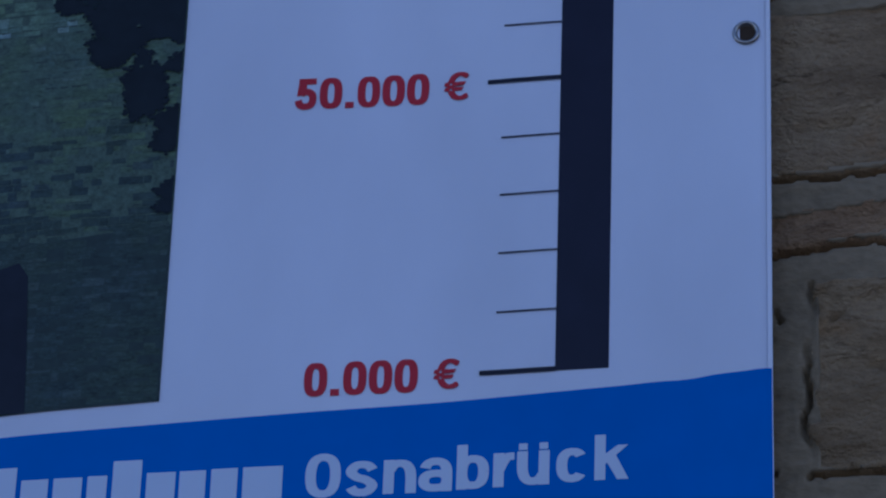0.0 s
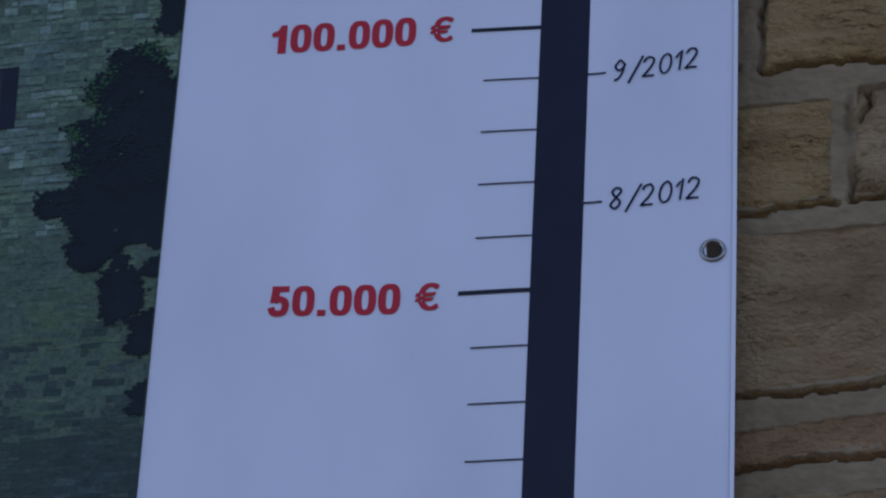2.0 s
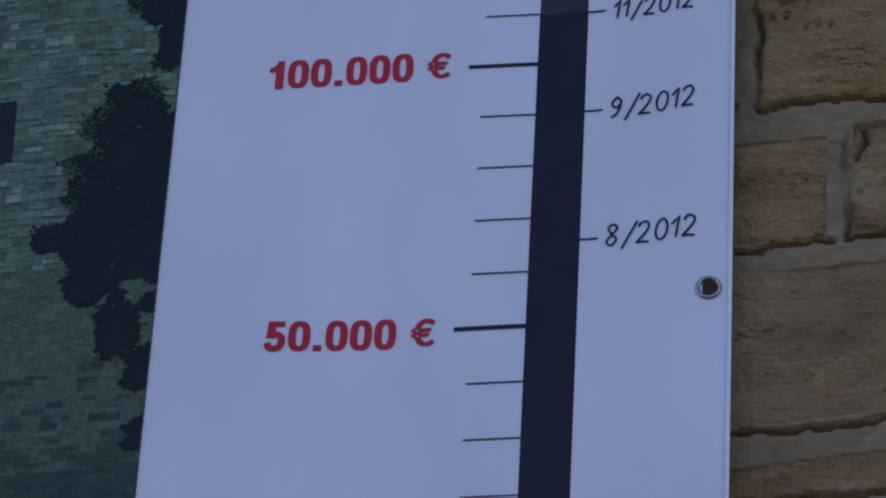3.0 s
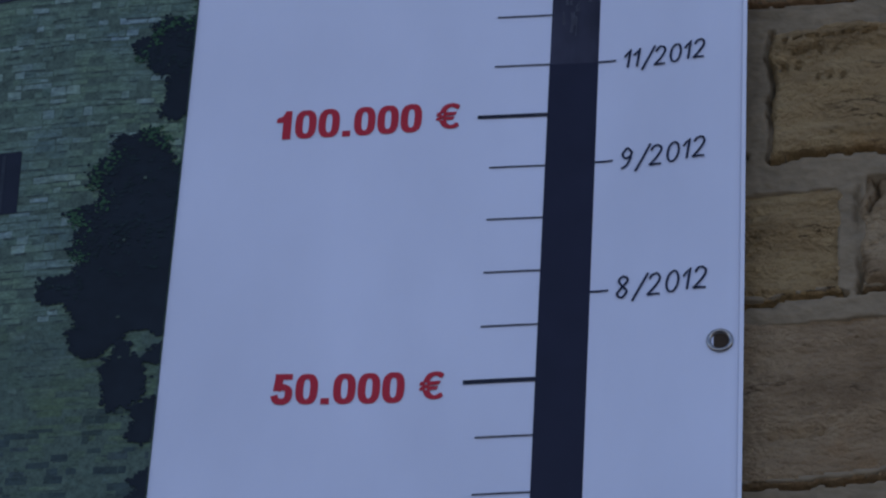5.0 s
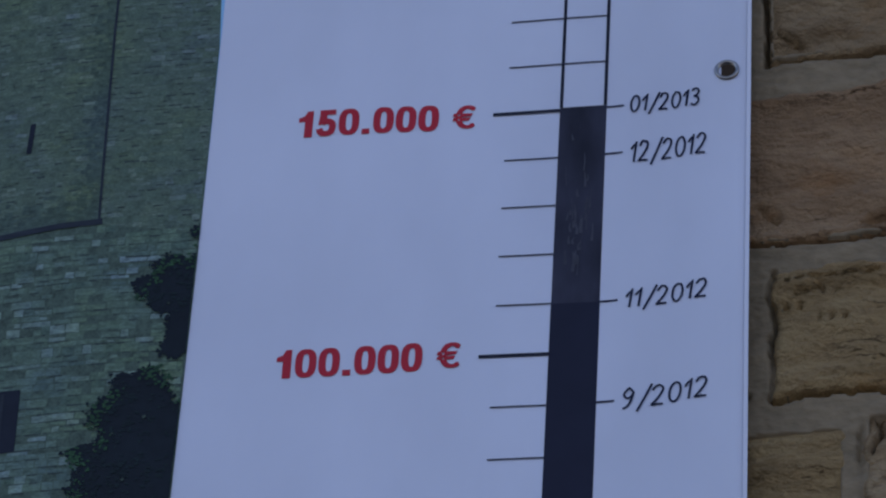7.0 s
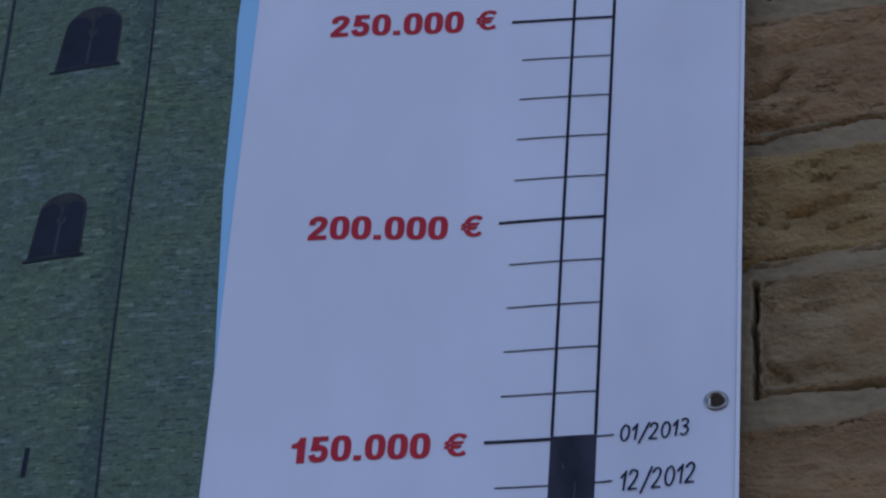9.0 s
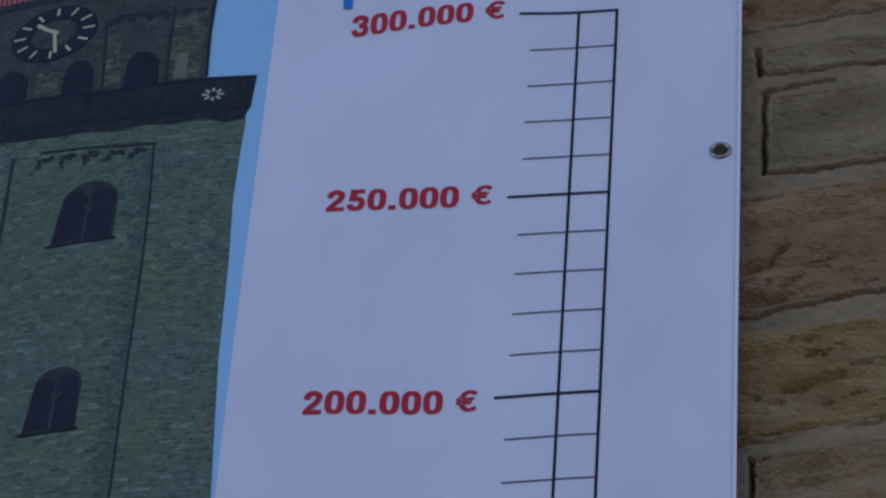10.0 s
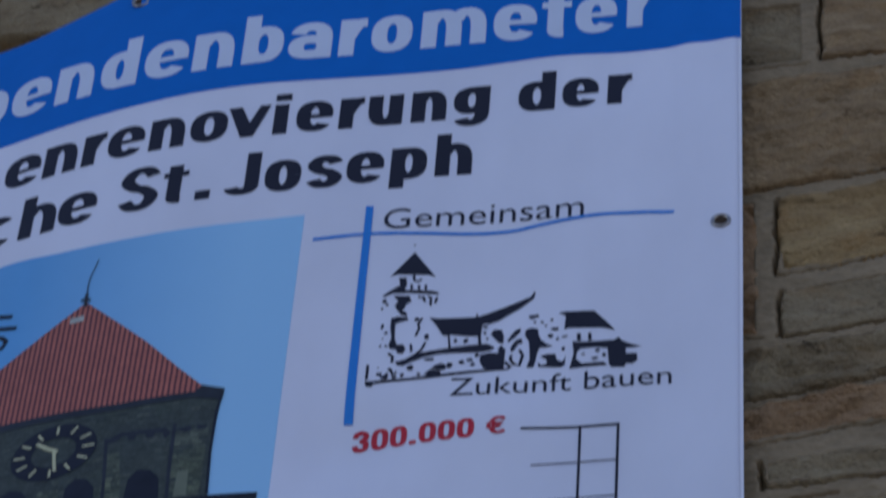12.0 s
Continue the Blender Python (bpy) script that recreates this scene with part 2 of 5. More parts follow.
def bulge(u, v):
    """Soft creases of the hanging sheet, in cm towards the street."""
    h = 0.0
    for cu, cv, su, sv, a in ((-7, 151, 5, 5, 0.50), (-22, 149, 6, 5, -0.75), (-22, 112, 7, 22, 0.32), (-13, 15, 9, 14, 0.1), (0, 197, 14, 7, 0.35)):
        h += a * math.exp(-((u - cu) / su) ** 2 - ((v - cv) / sv) ** 2)
    h += 0.14 * math.sin(u * 1.15 + 0.01 * v) * math.exp(-((u - 10.5) / 3.5) ** 2)
    h += 0.30 * math.sin(0.21 * u + 0.035 * v) * math.sin(0.043 * v + 0.8) * math.exp(-((u + 12) / 16) ** 2)
    h -= 0.16 * max(0.0, u - 14.7) ** 2
    h += 0.16 * math.sin(v * 0.1245 + 1.2) * math.exp(-((u - 15.5) / 4) ** 2)
    return h


def on_sheet(u, v, layer=0):
    """World place of the banner's point (u, v); layer counts inks above the sheet."""
    return Vector((u * CM, (lean(u) - bulge(u, v)) * CM - 0.00028 * layer, FOOT + v * CM))


def lay(bm, layer, step=1.0):
    """Cut a flat (u, 0, v) drawing fine enough and hang it on the sheet."""
    us, vs = [v.co.x for v in bm.verts], [v.co.z for v in bm.verts]
    for axis, low, high in ((0, min(us), max(us)), (2, min(vs), max(vs))):
        n = 1
        size = step if axis == 0 else step * 1.5
        while math.floor(low / size) * size + n * size < high:
            at = math.floor(low / size) * size + n * size
            n += 1
            place, normal = Vector((0, 0, 0)), Vector((0, 0, 0))
            place[axis], normal[axis] = at, 1
            bmesh.ops.bisect_plane(bm, geom=bm.verts[:] + bm.edges[:] + bm.faces[:], plane_co=place, plane_no=normal)
    for v in bm.verts:
        v.co = on_sheet(v.co.x, v.co.z, layer + v.co.y)
    bmesh.ops.recalc_face_normals(bm, faces=bm.faces)
    for f in bm.faces:
        if f.normal.y > 0:
            f.normal_flip()
    return bm


def add_poly(bm, pts, up=0.0):
    f = bm.faces.new([bm.verts.new((u, up, v)) for u, v in pts])
    f.normal_update()
    bmesh.ops.triangulate(bm, faces=[f])


def poly(*outlines):
    bm = bmesh.new()
    for k, pts in enumerate(outlines):
        add_poly(bm, pts, 0.05 * k)
    return bm


def rect(u0, v0, u1, v1):
    return [(u0, v0), (u1, v0), (u1, v1), (u0, v1)]


def add_ribbon(bm, pts, width, taper=1.0, up=0.0):
    """A drawn stroke of even or tapering width."""
    n = len(pts)
    left, right = [], []
    for i, (u, v) in enumerate(pts):
        a, b = pts[max(0, i - 1)], pts[min(n - 1, i + 1)]
        du, dv = b[0] - a[0], b[1] - a[1]
        s = math.hypot(du, dv) or 1
        w = 0.5 * width * (1 + (taper - 1) * i / max(1, n - 1))
        left.append(bm.verts.new((u - dv / s * w, up, v + du / s * w)))
        right.append(bm.verts.new((u + dv / s * w, up, v - du / s * w)))
    for i in range(n - 1):
        bm.faces.new((left[i], right[i], right[i + 1], left[i + 1]))


def ribbons(width, *lines):
    bm = bmesh.new()
    for k, pts in enumerate(lines):
        add_ribbon(bm, pts, width, up=0.1 * k)
    return bm


def arc(cu, cv, ru, rv, a0, a1, n=14):
    return [(cu + ru * math.cos(radians(a0 + (a1 - a0) * i / n)), cv + rv * math.sin(radians(a0 + (a1 - a0) * i / n))) for i in range(n + 1)]


def smooth_line(pts, n=6):
    """Catmull-Rom through the given points."""
    q = [pts[0], *pts, pts[-1]]
    out = []
    for i in range(1, len(q) - 2):
        for k in range(n):
            t = k / n
            out.append(tuple(0.5 * (2 * q[i][j] + (q[i + 1][j] - q[i - 1][j]) * t + (2 * q[i - 1][j] - 5 * q[i][j] + 4 * q[i + 1][j] - q[i + 2][j]) * t * t
                             + (3 * q[i][j] - q[i - 1][j] - 3 * q[i + 1][j] + q[i + 2][j]) * t ** 3) for j in (0, 1)))
    return out + [pts[-1]]


def lettering(text, u0, u1, v0, v1, weight=0.0, rise=0.0, spread=0.0):
    """Words set in the built-in font, filling the box from u0 to u1 and v0 to v1. rise: cm that the line climbs; spread: sideways overprint for heavy type, in ems."""
    cu = bpy.data.curves.new("words", "FONT")
    cu.body, cu.size, cu.offset, cu.resolution_u = text, 1.0, weight, 5
    cu.space_character = 1.0 + weight * 2.0 + spread * 1.6
    ob = new("words", cu)
    me = bpy.data.meshes.new_from_object(ob.evaluated_get(bpy.context.evaluated_depsgraph_get()))
    bpy.data.objects.remove(ob)
    bm = bmesh.new()
    for k, shift in enumerate((0.0, -spread, spread, -spread / 2, spread / 2) if spread else (0.0,)):
        at = len(bm.verts)
        bm.from_mesh(me)
        bm.verts.ensure_lookup_table()
        for v in bm.verts[at:]:
            v.co.x += shift
            v.co.z = 0.22 * k
    bpy.data.meshes.remove(me)
    bpy.data.curves.remove(cu)
    xs, ys = [v.co.x for v in bm.verts], [v.co.y for v in bm.verts]
    x0, x1, y0, y1 = min(xs), max(xs), min(ys), max(ys)
    for v in bm.verts:
        a, b = (v.co.x - x0) / (x1 - x0), (v.co.y - y0) / (y1 - y0)
        v.co = (u0 + a * (u1 - u0), v.co.z, v0 + b * (v1 - v0) + rise * a)
    return bm


def add_nib(bm, pts, a, b, up=0.0):
    """A stroke of a broad pen, a wide half-across and b half-high."""
    n = len(pts)
    sides = [], []
    for i, (u, v) in enumerate(pts):
        p, q = pts[max(0, i - 1)], pts[min(n - 1, i + 1)]
        du, dv = q[0] - p[0], q[1] - p[1]
        s = math.hypot(a * dv, b * du) or 1
        x, z = -a * a * dv / s, b * b * du / s
        sides[0].append(bm.verts.new((u + x, up, v + z)))
        sides[1].append(bm.verts.new((u - x, up, v - z)))
    for i in range(n - 1):
        bm.faces.new((sides[0][i], sides[1][i], sides[1][i + 1], sides[0][i + 1]))


def bowl(u0, u1, v0, v1, a0, a1, power=2.5, n=26):
    """Part of a squarish round between two angles."""
    out = []
    for k in range(n + 1):
        t = radians(a0 + (a1 - a0) * k / n)
        c, d = math.cos(t), math.sin(t)
        out.append(((u0 + u1) / 2 + math.copysign(abs(c) ** (2 / power), c) * (u1 - u0) / 2, (v0 + v1) / 2 + math.copysign(abs(d) ** (2 / power), d) * (v1 - v0) / 2))
    return out


def heavy_letter(bm, c, u0, u1, v0, xh, a, b):
    """One letter of a heavy grotesque between u0 and u1, standing on v0, with x-height xh; nib a by b."""
    l, r, lo, hi = u0 + a, u1 - a, v0 + b, v0 + xh - b
    top, tail, end = v0 + xh * 1.32, v0 - xh * 0.27, v0 + xh
    mid = (lo + hi) / 2
    pens, fills, thin = [], [], []
    if c in "oO":
        pens = [bowl(l, r, lo, hi if c == "o" else v0 + xh * 1.3 - b, 0, 360)]
    elif c == "e":
        pens, thin = [bowl(l, r, lo, hi, 2, 322)], [[(l, mid), (u1 - 0.05 * a, mid)]]
    elif c == "c":
        pens = [bowl(l, r, lo, hi, 38, 322)]
    elif c == "a":
        pens = [bowl(l, r, lo, hi, 155, 0, n=16) + [(r, v0)], bowl(l, r, lo, v0 + 0.60 * xh - 0.6 * b, 30, 335)]
    elif c in "nhm":
        pens = [[(l, v0), (l, end if c != "h" else top)]]
        if c == "m":
            c0 = (l + r) / 2
            pens += [bowl(l, c0, lo - xh * 0.2, hi, 150, 0, n=14) + [(c0, v0)], bowl(c0, r, lo - xh * 0.2, hi, 150, 0, n=14) + [(r, v0)]]
        else:
            pens.append(bowl(l, r, lo - xh * 0.2, hi, 150, 0, n=14) + [(r, v0)])
    elif c == "r":
        pens = [[(l, v0), (l, end)], smooth_line([(l, v0 + 0.45 * xh), (l + 0.25 * (u1 - l), hi - 0.2 * xh), (l + 0.55 * (u1 - l), hi - 0.02 * xh), (u1, hi)], 5)]
    elif c in "u\u00fc":
        pens = [[(r, v0), (r, end)], [(l, end)] + bowl(l, r, lo, hi + xh * 0.2, 180, 330, n=14)]
        if c != "u":
            fills = [rect(x - 0.8 * a, end + 0.35 * b, x + 0.8 * a, end + 2.1 * b) for x in (l + 0.1 * a, r - 0.1 * a)]
    elif c in "dq":
        pens = [[(r, v0), (r, top)], bowl(l, r, lo, hi, 0, 360)]
    elif c == "b":
        pens = [[(l, v0), (l, top)], bowl(l, r, lo, hi, 0, 360)]
    elif c == "p":
        pens = [[(l, tail), (l, end)], bowl(l, r, lo, hi, 0, 360)]
    elif c == "g":
        pens = [bowl(l, r, lo + 0.12 * xh, hi, 0, 360), [(r, end)] + bowl(l, r, tail + 0.9 * b, mid, 0, -150, n=14)]
    elif c == "i":
        pens, fills = [[(l, v0), (l, end - 0.02 * xh)]], [rect(u0, end + 0.10 * xh, u1, top)]
    elif c == "t":
        x = u0 + 0.55 * (u1 - u0)
        pens = [[(x - 0.3 * a, end + 0.22 * xh), (x - 0.3 * a, v0 + 1.6 * b)] + bowl(x - 0.3 * a, x + 1.6 * a, lo, v0 + 3 * b, 200, 275, n=8)]
        fills = [rect(u0, end - 1.5 * b, u1, end)]
    elif c == "v":
        m = (u0 + u1) / 2
        fills = [[(u0, end), (u0 + 1.9 * a, end), (m + 0.3 * a, v0 + 0.42 * xh), (m + 0.5 * a, v0), (m - 0.9 * a, v0)], [(u1, end), (u1 - 1.5 * a, end), (m + 0.1 * a, v0 + 0.42 * xh), (m - 0.2 * a, v0), (m + 0.9 * a, v0)]]
    elif c == "J":
        pens = [[(r, top)] + bowl(l, r, lo, mid, 0, -165, n=16)]
    elif c in "sS":
        t = hi if c == "s" else v0 + xh * 1.34 - b
        m = (lo + t) / 2
        pens = [smooth_line([(r, t - 0.18 * (t - lo)), (r - 0.25 * (r - l), t), (l + 0.25 * (r - l), t), (l, t - 0.24 * (t - lo)), (l + 0.3 * (r - l), m + 0.05 * (t - lo)), (r - 0.3 * (r - l), m - 0.05 * (t - lo)), (r, lo + 0.24 * (t - lo)), (r - 0.25 * (r - l), lo), (l + 0.25 * (r - l), lo), (l, lo + 0.18 * (t - lo))], 5)]
    elif c in "kK":
        pens = [[(l, v0), (l, top)]]
        rise = end if c == "k" else top
        fills = [[(l + 0.6 * a, mid - 0.1 * xh), (l + 0.6 * a, mid + 0.22 * xh), (u1 - 2.0 * a, rise), (u1 - 0.1 * a, rise)], [(l + 0.9 * a, mid + 0.1 * xh), (l + 2.6 * a, mid + 0.3 * xh), (u1, v0), (u1 - 2.1 * a, v0)]]
    for k, pts in enumerate(pens):
        add_nib(bm, pts, a, b, 0.2 * k)
    for k, pts in enumerate(thin):
        add_nib(bm, pts, a, b * 0.55, 0.45)
    for k, pts in enumerate(fills):
        add_poly(bm, pts, 0.5 + 0.15 * k)


def heavy_word(letters, base, xh, a, b):
    """letters: (character, left, right); base: the height of the line at a place."""
    bm = bmesh.new()
    for c, u0, u1 in letters:
        heavy_letter(bm, c, u0, u1, base(u0), xh, a, b)
    return bm


# ---- setting: ground and wall ----
bm = bmesh.new()
bmesh.ops.create_grid(bm, x_segments=2, y_segments=2, size=400)
tagged(finish("ground", bm, EARTH), "pale grey paved ground in front of the wall", "ground", kind="structure")

WALL_FACE = 0.072
bm = bmesh.new()
bmesh.ops.create_cube(bm, size=1, matrix=Matrix.Translation((0, WALL_FACE + 0.36, 3.4)) @ Matrix.Diagonal((12, 0.6, 6.8, 1)))
bmesh.ops.subdivide_edges(bm, edges=bm.edges[:], cuts=6, use_grid_fill=True)
wall = tagged(finish("wall_north", bm, MORTAR), "coursed sandstone wall with wide grey lime joints", "wall", kind="structure")

STONE_FRONT = 0.060


def swell(u):
    """The old wall is out of true: it swells by 3 cm past the banner's free edge and falls back by 4 on the other side (cm)."""
    t = max(0.0, min(1.0, (u + 45) / 42))
    s = max(0.0, min(1.0, (-48 - u) / 20))
    return 3.0 * t * t * (3 - 2 * t) - 4.0 * s * s * (3 - 2 * s)



# chips, splits and open seams in the blocks: from (u, v) to (u, v), half width, depth in cm
CHIPS = [(20.0, 119.6, 18.2, 117.4, 0.40, 1.7), (18.2, 117.4, 16.0, 116.6, 0.45, 1.5), (16.0, 113.2, 19.5, 112.9, 0.7, 1.2), (20.0, 114.4, 21.2, 115.6, 0.5, 0.9), (25.5, 64.2, 28.0, 65.4, 0.5, 1.2), (16.6, 66.0, 18.0, 64.6, 0.35, 0.9),
         (17.8, 55.6, 22.0, 55.7, 0.16, 1.5), (21.5, 54.6, 23.6, 54.8, 0.2, 1.5), (18.6, 58.3, 26.0, 59.2, 0.15, 1.3), (19.5, 57.2, 23.0, 57.6, 0.12, 1.0), (18.2, 84.6, 20.0, 83.4, 0.3, 1.0), (17.6, 91.0, 25.0, 91.3, 0.2, 0.7),
         (19.8, 102.2, 25.0, 103.4, 0.26, 2.0), (18.0, 100.8, 20.0, 100.5, 0.22, 1.6), (22.0, 106.4, 23.8, 106.5, 0.2, 1.5), (25.5, 104.0, 29.0, 105.2, 0.2, 1.4), (20.5, 107.6, 22.0, 107.8, 0.16, 1.2), (16.4, 101.6, 17.6, 101.4, 0.2, 1.4), (23.5, 100.4, 26.5, 101.2, 0.16, 1.2), (16.2, 122.4, 30.0, 123.9, 0.14, 0.7), (16.2, 125.6, 22.0, 126.2, 0.12, 0.5),
         (26.1, 44.6, 26.4, 43.0, 0.3, 1.3), (26.4, 43.0, 25.6, 41.6, 0.35, 1.5), (26.5, 39.0, 30.0, 39.3, 0.12, 0.6), (18.0, 21.2, 22.0, 21.3, 0.12, 0.5), (16.4, 152.2, 22.5, 153.6, 0.3, 0.9), (23.0, 152.6, 28.0, 154.6, 0.35, 0.9),
         (16.4, 159.6, 30.0, 162.2, 0.16, 0.8), (18.0, 161.6, 26.0, 162.8, 0.12, 0.6), (16.4, 157.8, 22.0, 158.6, 0.14, 0.6), (20.0, 4.8, 21.5, 5.0, 0.25, 0.8), (23.0, 1.0, 24.5, 0.2, 0.4, 0.8), (24.0, 202.4, 26.0, 201.6, 0.35, 0.9),
         (17.0, 196.0, 21.0, 196.6, 0.25, 0.7), (26.0, 193.0, 29.0, 194.0, 0.25, 0.7), (16.5, 184.6, 17.6, 184.5, 0.3, 0.8), (17.0, 169.9, 18.4, 170.2, 0.25, 0.8), (19.3, 176.4, 22.0, 175.0, 0.3, 0.8)]


def dent(u, v, chips):
    """How deep the nearest chip or seam bites at (u, v)."""
    deep = 0.0
    for a, b, c, d, wide, bite in chips:
        t = max(0.0, min(1.0, ((u - a) * (c - a) + (v - b) * (d - b)) / ((c - a) ** 2 + (d - b) ** 2)))
        off = math.hypot(u - a - t * (c - a), v - b - t * (d - b)) + 0.25 * noise.noise(Vector((u * 1.5, v * 1.5, 8.0)))
        deep = max(deep, bite * min(1.0, 1.8 * max(0.0, 1 - off / wide)))
    return deep


def level(u, at16, at28):
    """Height of a bed joint that is not quite level, from its heights at u = 16 and u = 28."""
    return at16 + (at28 - at16) * (max(13.0, min(31.0, u)) - 16) / 12


def waver(seed, u, v):
    """How far a block's upright edge (at v) and its bed (at u) wander."""
    at = Vector((seed * 3.71, seed * 1.37, seed * 2.11))
    return (noise.noise(at + Vector((0.0, 0.35 * v, 5.0))) * 0.45 + noise.noise(at + Vector((0.0, 1.1 * v, 9.0))) * 0.28,
            noise.noise(at + Vector((0.22 * u, 0.0, 3.0))) * 0.45 + noise.noise(at + Vector((0.9 * u, 0.0, 7.0))) * 0.30)


def stone_mesh(u0, u1, bed, head, seed, cell, rough=1.0, round_by=0.5):
    """One quarry block: uneven outline, worn arrises, split face with bedding; sides run back into the mortar."""
    w, h = u1 - u0, (head[0] + head[1] - bed[0] - bed[1]) / 2
    nx, nz = max(4, int(w / cell)), max(4, int(h / cell))
    depth = (WALL_FACE - STONE_FRONT) / CM
    rnd = Vector((seed * 3.71, seed * 1.37, seed * 2.11))
    tilt = math.sin(seed * 12.9) * 0.012, math.sin(seed * 7.3) * 0.02
    verts, faces = [], []
    for j in range(nz + 1):
        for i in range(nx + 1):
            a, b = i / nx, j / nz
            # finer steps towards the edges
            a, b = a - 0.08 * math.sin(2 * math.pi * a), b - 0.08 * math.sin(2 * math.pi * b)
            u = u0 + a * w
            v0, v1 = level(u, *bed), level(u, *head)
            v = v0 + b * (v1 - v0)
            du, dv = waver(seed, u, v)
            u, v = u + du * abs(2 * a - 1), v + dv * abs(2 * b - 1)
            e = min(a * w, (1 - a) * w, b * h, (1 - b) * h)
            soft_edge = round_by * (0.34 + 0.34 * noise.noise(rnd + Vector((u * 0.5, 2, v * 0.5))))
            edge = 1 - math.exp(-e / max(0.06, soft_edge)) if e > 0 else -2.5
            tilted = v - 0.1 * u
            p = rnd + Vector((u * 0.14, 0, tilted * 0.30))
            face = noise.fractal(p, 0.85, 2.1, 6) * 0.30
            ledge = noise.fractal(rnd + Vector((u * 0.06, 4, tilted * 0.34)), 0.8, 2.0, 4) * 3.0
            whole = math.floor(ledge)
            face += 0.22 * (whole + min(1.0, (ledge - whole) * 4.5))
            pit = noise.noise(rnd + Vector((u * 0.42, 1.5, tilted * 1.5)))
            face -= 0.55 * max(0.0, pit - 0.30)
            face += noise.noise(rnd + Vector((u * 0.9, 0, tilted * 2.0))) * 0.11 + noise.noise(rnd + Vector((u * 2.6, 0, tilted * 3.4))) * 0.05
            face = max(-0.55, min(0.6, face))
            out = edge * depth + max(0.0, edge) * (rough * face + tilt[0] * (u - u0 - w / 2) + tilt[1] * (v - (v0 + v1) / 2))
            out -= dent(u, v, CHIPS) if edge > 0 else 0.0
            verts.append((u * CM, WALL_FACE - (out + swell(u)) * CM, FOOT + v * CM))
    for j in range(nz):
        for i in range(nx):
            k = j * (nx + 1) + i
            faces.append((k, k + 1, k + nx + 2, k + nx + 1))
    return verts, faces


def stone(u0, u1, bed, head, seed, cell, colour, rough=1.0, round_by=0.5):
    me = bpy.data.meshes.new("stone")
    verts, faces = stone_mesh(u0, u1, bed, head, seed, cell, rough, round_by)
    me.from_pydata(verts, [], faces)
    me.polygons.foreach_set("use_smooth", [True] * len(me.polygons))
    me.materials.append(STONE)
    ob = new("stone", me)
    ob.parent, ob.color = wall, (*colour, 1)
    return ob


# ---- banner ----
LEFT, RIGHT, BASE, TOP = -86.0, 16.0, -24.5, 231.0


def crest(u):
    """The upper edge, which droops towards its far corner."""
    d = max(0.0, -55.5 - u)
    return TOP - 4.6 * (1 - math.exp(-d / 12)) - 0.03 * d


banner = tagged(new("banner"), "white vinyl donation-barometer banner with eyelets hanging on a stone wall", "banner")

bm = bmesh.new()
nu, nv = 102, 252
front = [[bm.verts.new(on_sheet(LEFT + (RIGHT - LEFT) * i / nu, BASE + (crest(LEFT + (RIGHT - LEFT) * i / nu) - BASE) * j / nv)) for i in range(nu + 1)] for j in range(nv + 1)]
for j in range(nv):
    for i in range(nu):
        bm.faces.new((front[j][i], front[j][i + 1], front[j + 1][i + 1], front[j + 1][i]))
rim = [front[0][i] for i in range(nu)] + [front[j][nu] for j in range(nv)] + [front[nv][i] for i in range(nu, 0, -1)] + [front[j][0] for j in range(nv, 0, -1)]
back = [bm.verts.new(v.co + Vector((0, 0.0012, 0))) for v in rim]
for k in range(len(rim)):
    bm.faces.new((rim[k - 1], back[k - 1], back[k], rim[k]))
sheet = part("sheet", bm, VINYL, banner, "glossy white vinyl sheet", smooth=True)
# painted highlight: a thin paler strip where the free edge catches light
part("edge_highlight", lay(poly(rect(15.68, BASE + 0.1, 15.98, -1.0), rect(15.68, -0.9, 15.98, 210.4)), 0.35), EDGE_LIGHT_VINYL, banner, "highlight along the free edge, painted as a paler vinyl strip")


def eyelet(u, v):
    """A pressed steel ring with a dark bore."""
    bm = bmesh.new()
    c = on_sheet(u, v)
    n, prof = 28, ((1.06, 0.0), (1.03, 0.14), (0.92, 0.21), (0.80, 0.18), (0.70, 0.05), (0.66, -0.03))
    rings = [[bm.verts.new((c.x + r * CM * math.cos(2 * math.pi * k / n), c.y - 0.0006 - h * CM, c.z + r * CM * math.sin(2 * math.pi * k / n))) for k in range(n)] for r, h in prof]
    for a, b in zip(rings, rings[1:]):
        for k in range(n):
            bm.faces.new((a[k], a[(k + 1) % n], b[(k + 1) % n], b[k]))
    bmesh.ops.recalc_face_normals(bm, faces=bm.faces)
    ring = part("eyelet", bm, STEEL, banner, "polished steel eyelet", smooth=True)
    bm = bmesh.new()
    bm.faces.new([bm.verts.new((c.x + 0.71 * CM * math.cos(2 * math.pi * k / n), c.y - 0.0004, c.z + 0.71 * CM * math.sin(2 * math.pi * k / n))) for k in range(n)])
    part("bore", bm, BORE, ring)


for u, v in ((14.2, 28.1), (14.0, 78.5), (14.15, 129.8), (13.8, 179.9), (14.2, 229.2), (14.2, -22.6), (-52.9, 229.0), (-18.5, 229.1), (-84.2, 223.6)):
    eyelet(u, v)

